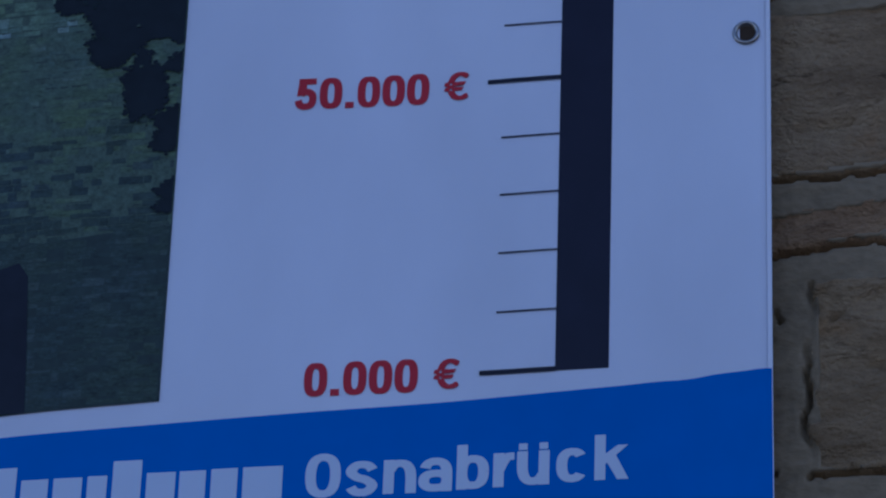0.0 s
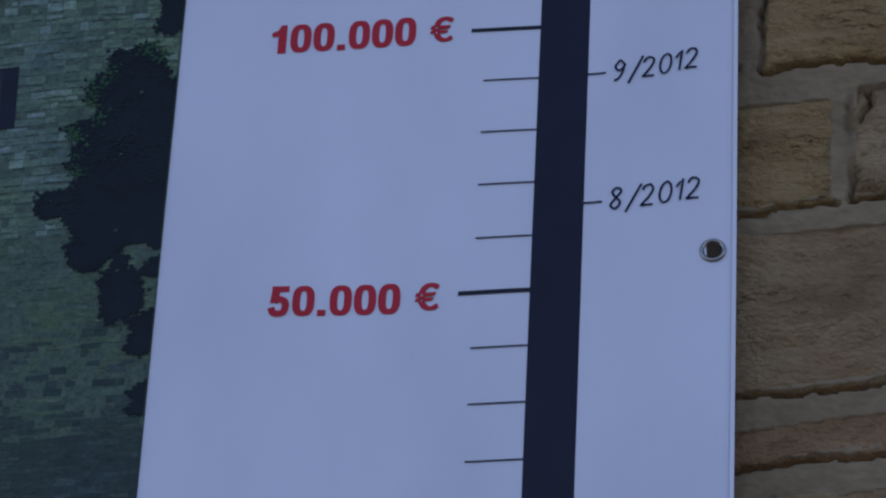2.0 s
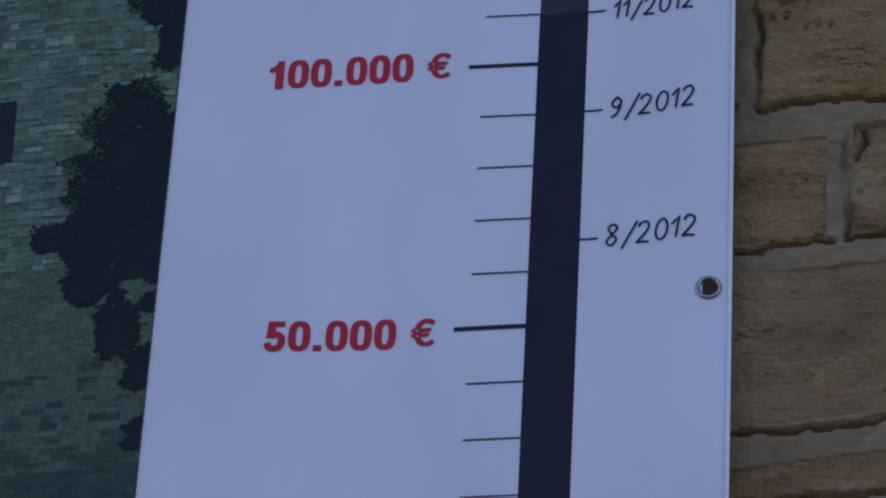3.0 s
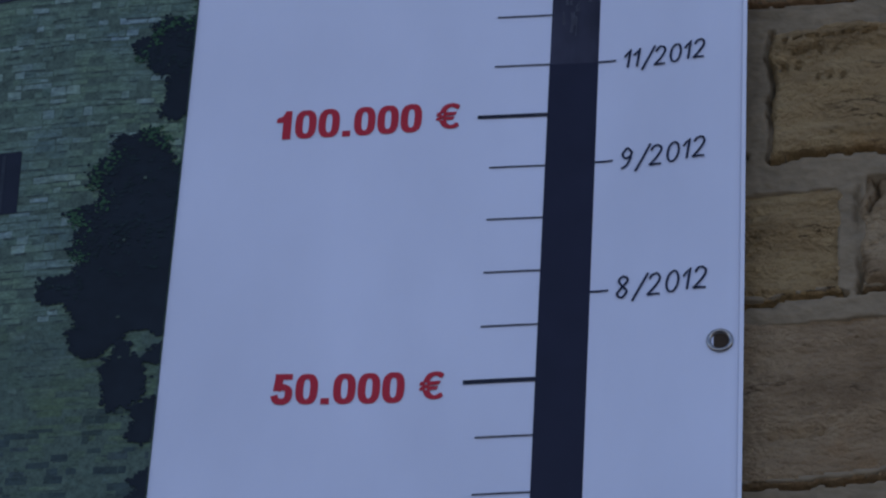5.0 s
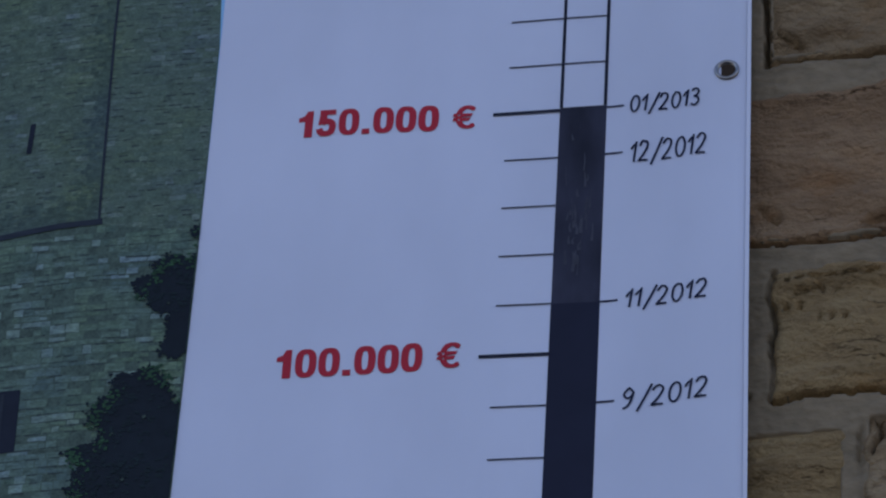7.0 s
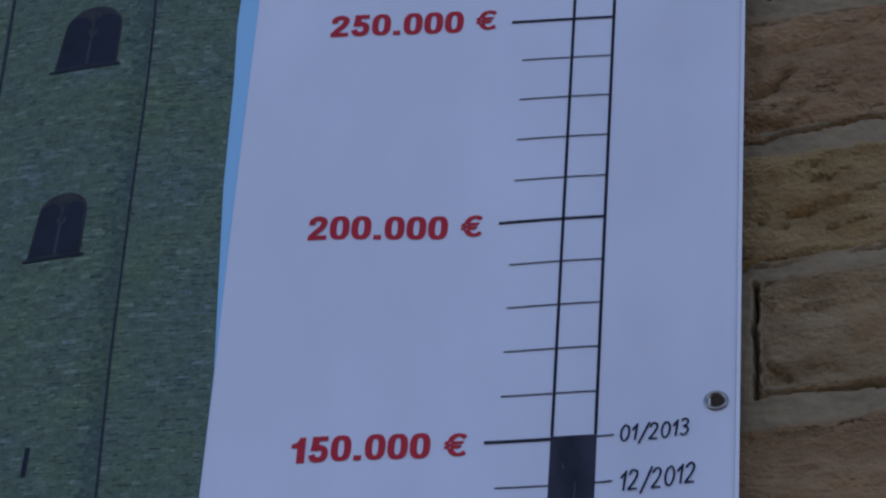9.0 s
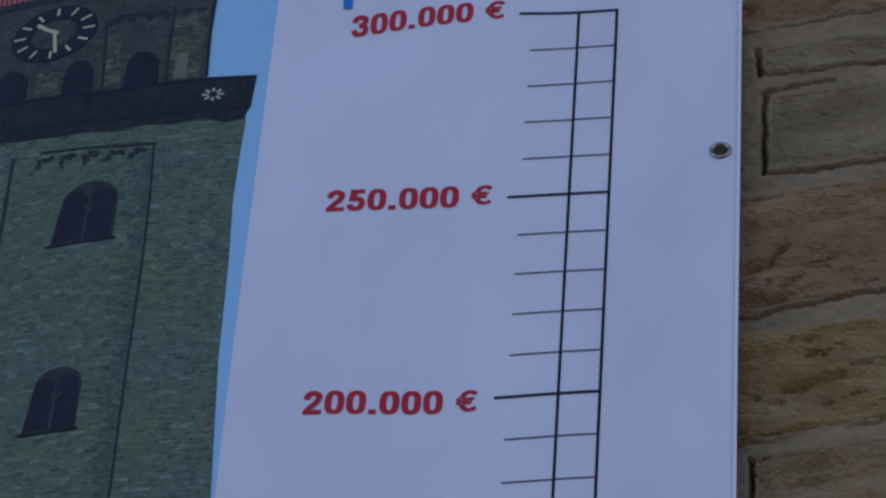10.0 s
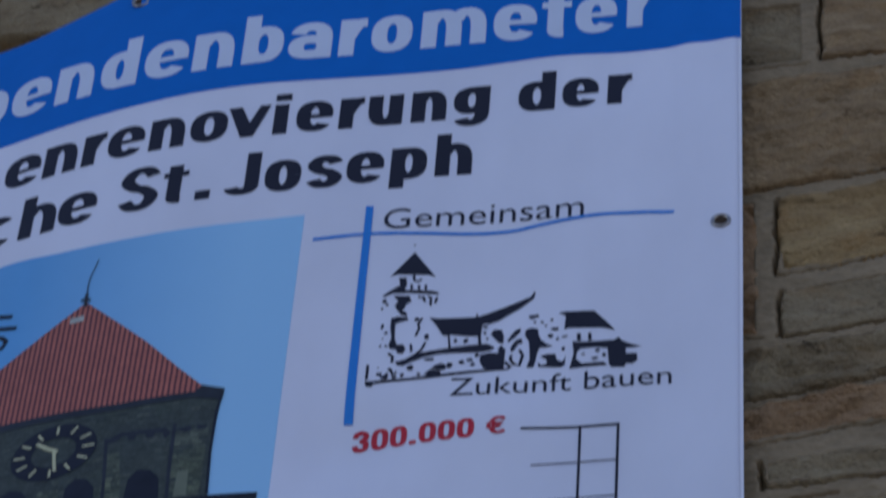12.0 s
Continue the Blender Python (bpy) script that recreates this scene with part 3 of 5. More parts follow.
# ---- blue head and foot bands ----
head = smooth_line([(-86, 208.6), (-65, 208.6), (-53, 209.0), (-45, 209.3), (-36, 209.4), (-27, 209.2), (-15.6, 208.9), (-9.4, 209.4), (-3.2, 210.0), (4.2, 209.6), (9.1, 210.0), (15.94, 210.7)])
part("head_band", lay(poly(head + [(15.94 - 2.03867 * k, crest(15.94 - 2.03867 * k) - 0.05) for k in range(51)]), 1), BLUE_INK, banner, "blue printed head band with a wavy lower edge")
foot = smooth_line([(-86, -4.6), (-60, -3.8), (-41.8, -3.4), (-29.6, -3.0), (-19.5, -2.7), (-7.6, -2.2), (4.3, -1.7), (11.2, -1.25), (15.94, -0.75)])
part("foot_band", lay(poly([(-86, BASE + 0.05), (15.94, BASE + 0.05)] + foot[::-1]), 1), BLUE_INK, banner, "blue printed foot band")
def head_base(u):
    return 213.3 + 0.085 * max(0.0, u + 7)


def sub_base(u):
    return 200.1 + 0.008 * max(0.0, u + 26)


def third_base(u):
    return 190.2 + 0.025 * max(0.0, u + 33)


HEADING = [("S", -77.6, -72.9), ("p", -72.1, -67.6), ("e", -67.0, -62.2), ("n", -61.5, -57.0), ("d", -56.1, -51.7), ("e", -50.9, -45.8), ("n", -45.2, -40.5), ("b", -39.5, -34.9), ("a", -34.3, -29.4),
           ("r", -28.6, -25.6), ("o", -25.0, -20.4), ("m", -19.35, -12.1), ("e", -11.3, -6.5), ("t", -6.0, -2.75), ("e", -2.25, 2.35), ("r", 3.45, 6.4)]
for letter in HEADING:
    part("heading_letter", lay(heavy_word([letter], head_base, 6.6, 0.87, 0.74), 2), PALE_INK, banner, "white bold heading letter on blue")
for letters, base in (([("e", -65.8, -61.5), ("n", -61.1, -57.15), ("r", -56.5, -53.9), ("e", -53.55, -49.3), ("n", -48.7, -44.7), ("o", -44.1, -39.9), ("v", -39.95, -35.25), ("i", -34.8, -33.05), ("e", -32.3, -28.25),
                        ("r", -27.55, -24.9), ("u", -24.4, -20.6), ("n", -19.65, -15.8), ("g", -15.05, -11.1)], sub_base),
                      ([("d", -8.0, -4.0), ("e", -3.25, 0.7), ("r", 1.65, 4.25)], sub_base),
                      ([("K", -80.2, -75.3), ("i", -74.6, -72.8), ("r", -72.0, -69.3), ("c", -67.9, -63.4), ("h", -62.55, -58.3), ("e", -58.05, -53.6)], third_base),
                      ([("S", -51.1, -46.6), ("t", -46.2, -43.4)], third_base),
                      ([("J", -39.3, -35.5), ("o", -34.9, -30.95), ("s", -30.35, -26.45), ("e", -26.05, -22.0), ("p", -21.3, -17.4), ("h", -16.5, -12.55)], third_base)):
    for letter in letters:
        part("subheading_letter", lay(heavy_word([letter], base, 5.3, 0.78, 0.55), 2), BLACK_INK, banner, "bold black printed letter")
part("full_stop", lay(poly(rect(-42.4, 190.2, -40.75, 191.7)), 2), BLACK_INK, banner)
# the sponsor's name: plain bars, then its town
for u0, u1, low, high in ((-42.6, -40.3, -9.9, -6.0), (-39.9, -37.8, -11.0, -7.1), (-37.4, -35.2, -9.85, -7.1), (-34.8, -33.3, -9.85, -7.05), (-32.9, -30.7, -9.8, -5.9), (-30.3, -28.1, -9.75, -7.0),
                         (-27.8, -25.8, -9.7, -7.0), (-25.4, -23.4, -9.65, -6.95), (-23.0, -20.0, -9.6, -6.95)):
    part("sponsor_bar", lay(poly(rect(u0, low, u1, high)), 2), PALE_INK, banner, "pale bar on the blue foot band")
TOWN = [("O", -18.3, -15.65), ("s", -15.3, -12.9), ("n", -12.5, -10.05), ("a", -9.9, -7.4), ("b", -7.1, -4.7), ("r", -4.4, -2.85), ("\u00fc", -2.65, -0.25), ("c", 0.25, 2.55), ("k", 3.05, 5.55)]
part("town_name", lay(heavy_word(TOWN, lambda u: -9.62 + 0.022 * (u + 15), 2.75, 0.40, 0.30), 2), PALE_INK, banner, "pale bold town name on blue")

# ---- printed scale ----
STEP = 5.0
part("scale_fill", lay(poly(rect(0.0, -0.15, 4.0, 55.0)), 1), FILL_INK, banner, "dark navy column showing the money raised")
part("scale_fill", lay(poly(rect(0.02, 55.0, 3.98, 75.3)), 1), WORN_INK, banner, "navy column, hand-filled and rubbed")
rnd = random.Random(21)
scuffs = bmesh.new()
for _ in range(34):
    u, v, long = rnd.gauss(2.0, 0.55), rnd.gauss(62.5, 3.2), rnd.uniform(0.5, 2.2)
    add_ribbon(scuffs, [(u, v), (u + rnd.uniform(-0.1, 0.1), v + long / 2), (u + rnd.uniform(-0.15, 0.15), v + long)], rnd.uniform(0.06, 0.28), 0.4, rnd.uniform(0.1, 0.9))
part("scuff", lay(scuffs, 2), SCUFF_INK, banner, "pale rubbed streaks on the navy column")
part("scale_line", lay(poly(rect(0.0, 75.3, 0.27, 150.0)), 2), BLACK_INK, banner)
part("scale_line", lay(poly(rect(3.72, 75.3, 4.0, 150.0)), 2), BLACK_INK, banner)
for k in range(0, 31):
    z = k * STEP
    if k % 5 == 0:
        w = (0.40, 0.38, 0.34, 0.34, 0.31, 0.31, 0.31)[k // 5]
        end = 4.0 if k > 15 else 0.02
        part("scale_mark", lay(poly(rect(-5.66, z - w / 2, end, z + w / 2)), 3), BLACK_INK, banner)
    else:
        part("scale_mark", lay(poly(rect(-4.49, z - 0.075, 3.75 if k > 15 else 0.02, z + 0.075)), 3), FAINT_INK, banner)

def ring(w, h, iw, ih, power, n=40):
    """Outer and inner outline of a squarish nought."""
    out = []
    for a, b in ((w, h), (iw, ih)):
        pts = []
        for k in range(n):
            c, d = math.cos(2 * math.pi * k / n), math.sin(2 * math.pi * k / n)
            pts.append((math.copysign(abs(c) ** (2 / power), c) * a, math.copysign(abs(d) ** (2 / power), d) * b))
        out.append(pts)
    return out


BOLD = {  # filled outlines, pen lines, width
    "1": ([[(0.10, 0.60), (0.10, 0.75), (0.27, 0.82), (0.36, 1.0), (0.54, 1.0), (0.54, 0.0), (0.29, 0.0), (0.29, 0.60)]], [], 0.62),
    "2": ([rect(0.03, 0.0, 0.63, 0.19)], [smooth_line([(0.14, 0.64), (0.16, 0.82), (0.33, 0.905), (0.50, 0.83), (0.52, 0.68), (0.44, 0.50), (0.28, 0.32), (0.15, 0.14)], 5)], 0.68),
    "3": ([], [smooth_line([(0.13, 0.68), (0.17, 0.84), (0.33, 0.905), (0.50, 0.83), (0.52, 0.70), (0.44, 0.57), (0.30, 0.52)], 5), smooth_line([(0.30, 0.52), (0.46, 0.48), (0.54, 0.32), (0.49, 0.15), (0.33, 0.095), (0.17, 0.15), (0.12, 0.33)], 5)], 0.68),
    "5": ([rect(0.12, 0.81, 0.61, 1.0), [(0.12, 0.82), (0.35, 0.82), (0.32, 0.47), (0.08, 0.44)]], [smooth_line([(0.20, 0.50), (0.34, 0.57), (0.49, 0.50), (0.53, 0.34), (0.48, 0.15), (0.33, 0.095), (0.18, 0.14), (0.12, 0.30)], 5)], 0.68),
    ".": ([rect(0.06, 0.0, 0.30, 0.20)], [], 0.36),
}


def bold_amount(text, u0, u1, v0, v1, rise):
    """A printed amount in heavy narrow figures."""
    bm = bmesh.new()
    x, n = 0.0, 0
    for c in text:
        n += 1
        if c == "0":
            outer, inner = ring(0.315, 0.5, 0.095, 0.325, 2.7)
            a, b = [[bm.verts.new((x + 0.34 + p, 0, 0.5 + q)) for p, q in pts] for pts in (outer, inner)]
            for k in range(len(a)):
                bm.faces.new((a[k - 1], a[k], b[k], b[k - 1]))
            x += 0.69
            continue
        fills, pens, wide = BOLD[c]
        for k, pts in enumerate(fills):
            add_poly(bm, [(x + p, q) for p, q in pts], 0.25 * k)
        for k, pts in enumerate(pens):
            add_ribbon(bm, [(x + p, q) for p, q in pts], 0.205, up=0.6 + 0.25 * k)
        x += wide + 0.01
    for v in bm.verts:
        v.co.x, v.co.z = u0 + v.co.x / x * (u1 - u0), v0 + v.co.z * (v1 - v0) + rise * v.co.x / x
    return bm


for words, u0, z, tilt in (("0.000", -18.85, 0.0, 0.1), ("50.000", -20.8, 24.9, 0.0), ("100.000", -22.5, 50.1, 0.2), ("150.000", -22.5, 74.7, 0.2), ("200.000", -22.85, 100.0, -0.1),
                           ("250.000", -22.85, 125.6, -0.1), ("300.000", -22.5, 150.5, 0.2)):
    part("amount", lay(bold_amount(words, u0, -10.15, z - 1.42, z + 1.38, tilt), 2), RED_INK, banner, "bold red printed amount")
    part("currency_sign", lay(lettering("€", -9.1, -7.15, z - 1.25 + tilt, z + 1.25 + tilt, 0.012, spread=0.03), 2), RED_INK, banner, "bold red euro sign")

# ---- dates written by hand ----
PEN = {
    "0": [arc(0.5, 0.5, 0.36, 0.48, 100, 460, 16)],
    "1": [[(0.1, 0.62), (0.32, 0.82), (0.55, 1.0), (0.50, 0.5), (0.46, 0.0)]],
    "2": [smooth_line([(0.12, 0.76), (0.3, 0.97), (0.6, 0.98), (0.76, 0.78), (0.6, 0.48), (0.3, 0.18), (0.1, 0.02)], 4), [(0.1, 0.02), (0.5, 0.05), (0.86, 0.03)]],
    "3": [smooth_line([(0.15, 0.86), (0.42, 1.0), (0.74, 0.86), (0.66, 0.62), (0.4, 0.53), (0.7, 0.44), (0.8, 0.22), (0.5, 0.0), (0.14, 0.1)], 4)],
    "8": [smooth_line([(0.72, 0.86), (0.45, 1.0), (0.2, 0.82), (0.42, 0.56), (0.76, 0.28), (0.5, 0.0), (0.18, 0.2), (0.46, 0.5), (0.74, 0.78), (0.6, 0.98)], 4)],
    "9": [smooth_line([(0.78, 0.8), (0.5, 1.0), (0.2, 0.78), (0.4, 0.52), (0.72, 0.62), (0.8, 0.82), (0.7, 0.4), (0.5, 0.12), (0.22, 0.02)], 4)],
    "/": [[(0.10, -0.22), (0.5, 0.45), (0.86, 1.1)]],
}


def rnd_up():
    return random.uniform(0, 0.5)


def handwriting(text, u0, u1, v0, high, climb, dash_v):
    bm = bmesh.new()
    adv = [0.62 if c == "1" else 0.8 if c == "/" else 1.0 for c in text]
    unit = (u1 - u0) / sum(adv)
    x = u0
    for c, w in zip(text, adv):
        for line in PEN[c]:
            pts = []
            for a, b in line:
                u = x + a * unit * (0.95 if c != "1" else 0.8) + 0.12 * b * unit
                pts.append((u, v0 + b * high * random.uniform(0.97, 1.03) + climb * (u - u0) / (u1 - u0)))
            add_ribbon(bm, pts, 0.19, up=rnd_up())
        x += w * unit
    add_ribbon(bm, [(3.95, dash_v - 0.02), (4.7, dash_v), (5.45, dash_v + 0.06)], 0.17)
    return part("date", lay(bm, 3), PEN_INK, banner, "date written by hand in black marker")


handwriting("8/2012", 5.85, 13.3, 32.1, 1.95, 0.85, 32.85)
handwriting("9/2012", 5.85, 13.0, 44.3, 1.9, 1.0, 45.15)
handwriting("11/2012", 5.95, 12.8, 54.2, 1.8, 0.75, 55.0)
handwriting("12/2012", 6.0, 12.5, 69.0, 2.1, 0.65, 70.1)
handwriting("01/2013", 5.85, 11.9, 74.3, 1.75, 0.5, 75.05)

# ---- parish emblem ----
part("emblem_bar", lay(poly([(-23.45, 152.9), (-22.5, 152.8), (-22.65, 186.3), (-23.45, 186.4)]), 3), LINE_BLUE, banner, "upright bright blue bar")
swoosh = smooth_line([(-28.8, 181.7), (-23.4, 181.8), (-17.4, 181.3), (-12.1, 180.8), (-8.0, 180.8), (-5.0, 181.4), (-2.1, 181.9), (1.4, 182.2), (4.9, 182.0), (9.0, 181.8)])
part("emblem_swoosh", lay(ribbons(0.5, swoosh), 2), LINE_BLUE, banner, "curved bright blue stroke")
part("motto", lay(lettering("Gemeinsam", -21.4, -0.4, 182.3, 185.6, -0.004), 2), BLACK_INK, banner, "thin black motto word")
part("motto", lay(lettering("Zukunft bauen", -13.0, 9.0, 155.6, 158.3, -0.002, -0.3), 2), BLACK_INK, banner, "thin black motto words")


def blot(bm, u, v, ru, rv, rnd, n=9):
    add_poly(bm, [(u + ru * rnd.uniform(0.6, 1.15) * math.cos(2 * math.pi * k / n), v + rv * rnd.uniform(0.6, 1.15) * math.sin(2 * math.pi * k / n)) for k in range(n)], rnd.uniform(0.1, 1.0))


rnd = random.Random(5)
tower = poly([(-17.79, 178.23), (-20.13, 174.43), (-19.33, 174.79), (-16.02, 174.43), (-15.35, 174.00)], [(-19.18, 174.24), (-18.41, 174.15), (-18.27, 172.89), (-18.96, 172.78)], [(-20.75, 171.47), (-20.31, 171.95), (-19.21, 172.90), (-18.33, 172.89), (-18.46, 172.20), (-15.63, 171.89), (-14.85, 171.54), (-15.01, 171.29), (-18.25, 171.73), (-19.72, 171.80), (-20.51, 171.35)],
             [(-19.57, 171.43), (-17.93, 171.25), (-17.63, 170.34), (-18.19, 169.96), (-18.27, 169.35), (-18.60, 169.03), (-18.04, 168.62), (-17.95, 168.09), (-18.61, 168.33), (-19.01, 169.07), (-19.35, 169.81), (-19.04, 170.49)],
             [(-19.57, 167.91), (-18.88, 168.10), (-17.94, 167.91), (-17.79, 167.46), (-18.71, 167.20), (-19.10, 166.98), (-19.01, 164.80), (-18.76, 163.74), (-18.13, 163.76), (-17.80, 163.13), (-18.04, 162.38), (-18.61, 162.44), (-18.77, 163.06), (-19.47, 163.21), (-19.58, 163.91), (-19.36, 164.84), (-19.59, 166.60)])
for line in ([(-17.61, 174.51), (-17.62, 173.80), (-17.19, 173.39), (-16.80, 173.80)], [(-17.81, 173.01), (-17.75, 172.21)], [(-17.03, 172.84), (-16.99, 172.13)], [(-16.33, 172.85), (-16.28, 172.05)], [(-17.03, 170.98), (-16.44, 170.92), (-16.28, 170.19)], [(-16.04, 171.05), (-15.68, 170.83), (-15.66, 169.51)], [(-15.04, 170.85), (-15.22, 169.90)], [(-17.31, 163.68), (-17.18, 162.55)], [(-15.83, 163.87), (-16.22, 162.71), (-16.70, 162.24)], [(-16.36, 167.66), (-16.76, 166.74), (-16.60, 166.03), (-16.93, 164.93)]):
    add_ribbon(tower, line, 0.26, up=rnd.uniform(0.2, 0.9))
for u, v, ru, rv in ((-20.46, 170.64, 0.24, 0.43), (-20.12, 170.07, 0.18, 0.26), (-20.61, 169.51, 0.18, 0.17), (-20.41, 166.69, 0.18, 0.43), (-19.99, 165.69, 0.24, 0.26), (-20.28, 164.85, 0.12, 0.17), (-20.43, 163.74, 0.18, 0.17), (-19.85, 163.68, 0.18, 0.17), (-15.77, 164.73, 0.30, 0.43), (-16.92, 167.45, 0.30, 0.34), (-17.86, 179.33, 0.12, 0.17)):
    blot(tower, u, v, ru, rv, rnd)
part("drawn_tower", lay(tower, 2, 3.0), BLACK_INK, banner, "black drawing of a church tower")

nave = poly([(-15.67, 167.76), (-14.90, 167.50), (-13.04, 167.48), (-10.96, 167.52), (-10.88, 168.21), (-10.68, 167.58), (-9.04, 168.37), (-7.35, 169.24), (-5.43, 170.26), (-5.17, 170.94), (-4.99, 170.74), (-5.18, 169.88), (-6.45, 168.53), (-7.57, 167.68), (-8.67, 166.76), (-9.52, 166.41), (-10.21, 166.40), (-10.30, 164.76), (-10.86, 164.56), (-12.02, 164.68), (-13.47, 164.92), (-13.24, 162.92), (-13.47, 162.94), (-13.64, 164.76), (-14.16, 164.82), (-14.82, 166.27)],
            [(-18.76, 161.17), (-17.75, 161.49), (-16.76, 162.25), (-15.06, 162.59), (-13.36, 162.93), (-11.08, 163.29), (-9.66, 163.40), (-8.88, 162.81), (-8.98, 162.48), (-9.43, 162.26), (-10.45, 162.11), (-12.74, 162.09), (-14.45, 162.01), (-15.86, 161.64), (-17.25, 160.93), (-17.91, 160.49), (-18.49, 160.63)])
add_ribbon(nave, [(-10.48, 164.87), (-10.32, 163.04)], 0.3, up=0.7)
for u, v, ru, rv in ((-12.84, 163.99, 0.24, 0.34), (-11.80, 163.88, 0.30, 0.43), (-17.19, 160.08, 0.42, 0.43), (-15.26, 161.24, 0.60, 0.26), (-14.22, 160.03, 0.84, 0.60), (-14.85, 159.24, 0.96, 0.51), (-13.20, 160.26, 0.36, 0.43), (-12.08, 160.66, 0.36, 0.34), (-11.24, 161.00, 0.36, 0.34), (-10.92, 160.29, 0.36, 0.26), (-10.53, 161.61, 0.36, 0.26)):
    blot(nave, u, v, ru, rv, rnd)
part("drawn_nave", lay(nave, 2, 3.0), BLACK_INK, banner, "black drawing of a church nave")

base = poly([(-21.68, 158.66), (-21.22, 158.62), (-18.24, 158.57), (-15.97, 158.76), (-13.70, 159.04), (-11.44, 159.32), (-8.61, 159.54), (-7.18, 159.48), (-7.28, 159.24), (-9.16, 159.17), (-12.55, 158.76), (-15.94, 158.34), (-18.22, 158.23), (-20.78, 158.15), (-20.92, 157.74), (-21.51, 157.89)])
for line in ([(-21.51, 161.02), (-21.50, 160.17), (-21.52, 158.90)], [(-19.54, 162.53), (-19.04, 161.97), (-19.10, 161.12)], [(-20.15, 159.70), (-20.04, 158.92), (-19.39, 159.53)], [(-19.14, 160.10), (-18.85, 159.14), (-18.54, 159.70)]):
    add_ribbon(base, line, 0.3, up=rnd.uniform(0.2, 0.9))
for u, v, ru, rv in ((-20.37, 159.55, 0.24, 0.26), (-19.64, 159.05, 0.42, 0.43), (-19.26, 160.11, 0.24, 0.34), (-18.72, 158.87, 0.30, 0.26), (-20.43, 160.40, 0.12, 0.17), (-17.93, 159.13, 0.24, 0.34), (-16.28, 159.13, 0.30, 0.26), (-17.54, 160.96, 0.24, 0.26)):
    blot(base, u, v, ru, rv, rnd)
part("drawn_ground", lay(base, 2, 3.0), BLACK_INK, banner, "black drawn ground line")

choir = poly([(-10.20, 161.75), (-9.30, 161.99), (-8.38, 161.90), (-8.52, 162.43), (-8.21, 163.08), (-7.72, 162.34), (-7.77, 161.07), (-7.81, 159.46), (-9.16, 159.34), (-9.86, 159.67), (-10.26, 160.73)], [(-9.01, 165.49), (-8.21, 165.41), (-7.99, 164.43), (-7.99, 163.23), (-8.45, 163.45), (-8.95, 164.19), (-9.32, 164.75)], [(-7.40, 164.20), (-6.87, 165.18), (-6.31, 165.47), (-6.34, 164.87), (-7.10, 163.82)],
             [(-7.26, 162.47), (-6.96, 163.29), (-6.64, 163.78), (-6.19, 163.90), (-6.04, 163.20), (-6.49, 163.07), (-6.80, 162.25), (-7.12, 161.86)], [(-5.78, 165.15), (-5.16, 165.43), (-4.52, 165.11), (-4.49, 164.41), (-4.23, 163.53), (-3.63, 162.78), (-2.93, 162.36), (-3.61, 162.26), (-4.29, 162.33), (-4.49, 161.58), (-4.66, 160.16), (-4.85, 159.33), (-5.53, 159.40), (-5.24, 160.56), (-5.31, 162.10), (-5.42, 163.39), (-5.86, 164.30)],
             [(-5.53, 167.29), (-4.67, 167.38), (-4.43, 167.09), (-5.22, 166.74), (-5.57, 166.95)])
for line in ([(-7.10, 161.43), (-7.18, 160.75), (-6.81, 160.04), (-6.23, 159.81), (-6.10, 160.64)], [(-6.34, 162.20), (-5.96, 161.31), (-6.14, 160.31)], [(-7.74, 160.47), (-7.07, 159.56)], [(-6.85, 164.66), (-7.54, 163.53)]):
    add_ribbon(choir, line, 0.32, up=rnd.uniform(0.2, 0.9))
for u, v, ru, rv in ((-9.90, 165.93, 0.30, 0.26), (-9.23, 162.84, 0.24, 0.26), (-4.16, 166.11, 0.24, 0.17), (-3.20, 166.35, 0.18, 0.26), (-3.74, 165.54, 0.18, 0.17), (-2.85, 164.93, 0.48, 0.26), (-3.27, 163.94, 0.30, 0.34), (-2.51, 163.35, 0.18, 0.26), (-1.83, 163.62, 0.36, 0.17), (-1.88, 161.74, 0.18, 0.43), (-9.63, 164.09, 0.18, 0.17), (-9.91, 164.98, 0.18, 0.26), (-4.91, 166.19, 0.18, 0.17)):
    blot(choir, u, v, ru, rv, rnd)
part("drawn_choir", lay(choir, 2, 3.0), BLACK_INK, banner, "black drawing of a church choir")

house = poly([(-2.54, 167.33), (-1.80, 167.42), (1.08, 167.12), (2.27, 165.43), (3.28, 163.86), (2.01, 164.42), (-1.42, 164.87), (-1.87, 164.66), (-1.85, 165.60), (-1.78, 166.72)], [(-0.59, 163.92), (-0.19, 163.88), (-0.15, 162.76), (-0.55, 162.80)], [(0.55, 163.80), (0.89, 163.76), (0.93, 162.65), (0.59, 162.68)],
             [(-4.37, 160.13), (-4.07, 159.59), (-3.50, 159.70), (-3.53, 160.38), (-4.24, 160.96), (-3.56, 161.23), (-2.65, 161.14), (-2.51, 160.28), (-1.92, 159.88), (-1.61, 160.69), (-1.68, 159.34), (-2.06, 159.05), (-4.34, 159.36)])
wing = poly([(-1.01, 162.76), (0.37, 162.53), (3.21, 162.41), (3.65, 162.79), (4.01, 162.16), (4.93, 161.55), (6.01, 161.10), (5.22, 161.01), (4.38, 161.01), (4.39, 160.25), (5.52, 160.13), (5.60, 159.11), (5.11, 158.65), (4.43, 158.72), (4.33, 158.23), (3.04, 158.36), (2.74, 158.89), (2.56, 161.28), (1.25, 161.59), (-0.17, 161.57), (-0.49, 161.09), (-0.57, 160.08), (0.02, 159.34), (2.16, 159.29), (2.63, 158.74), (0.49, 158.79), (-1.20, 158.71), (-1.02, 159.78), (-0.83, 160.95)])
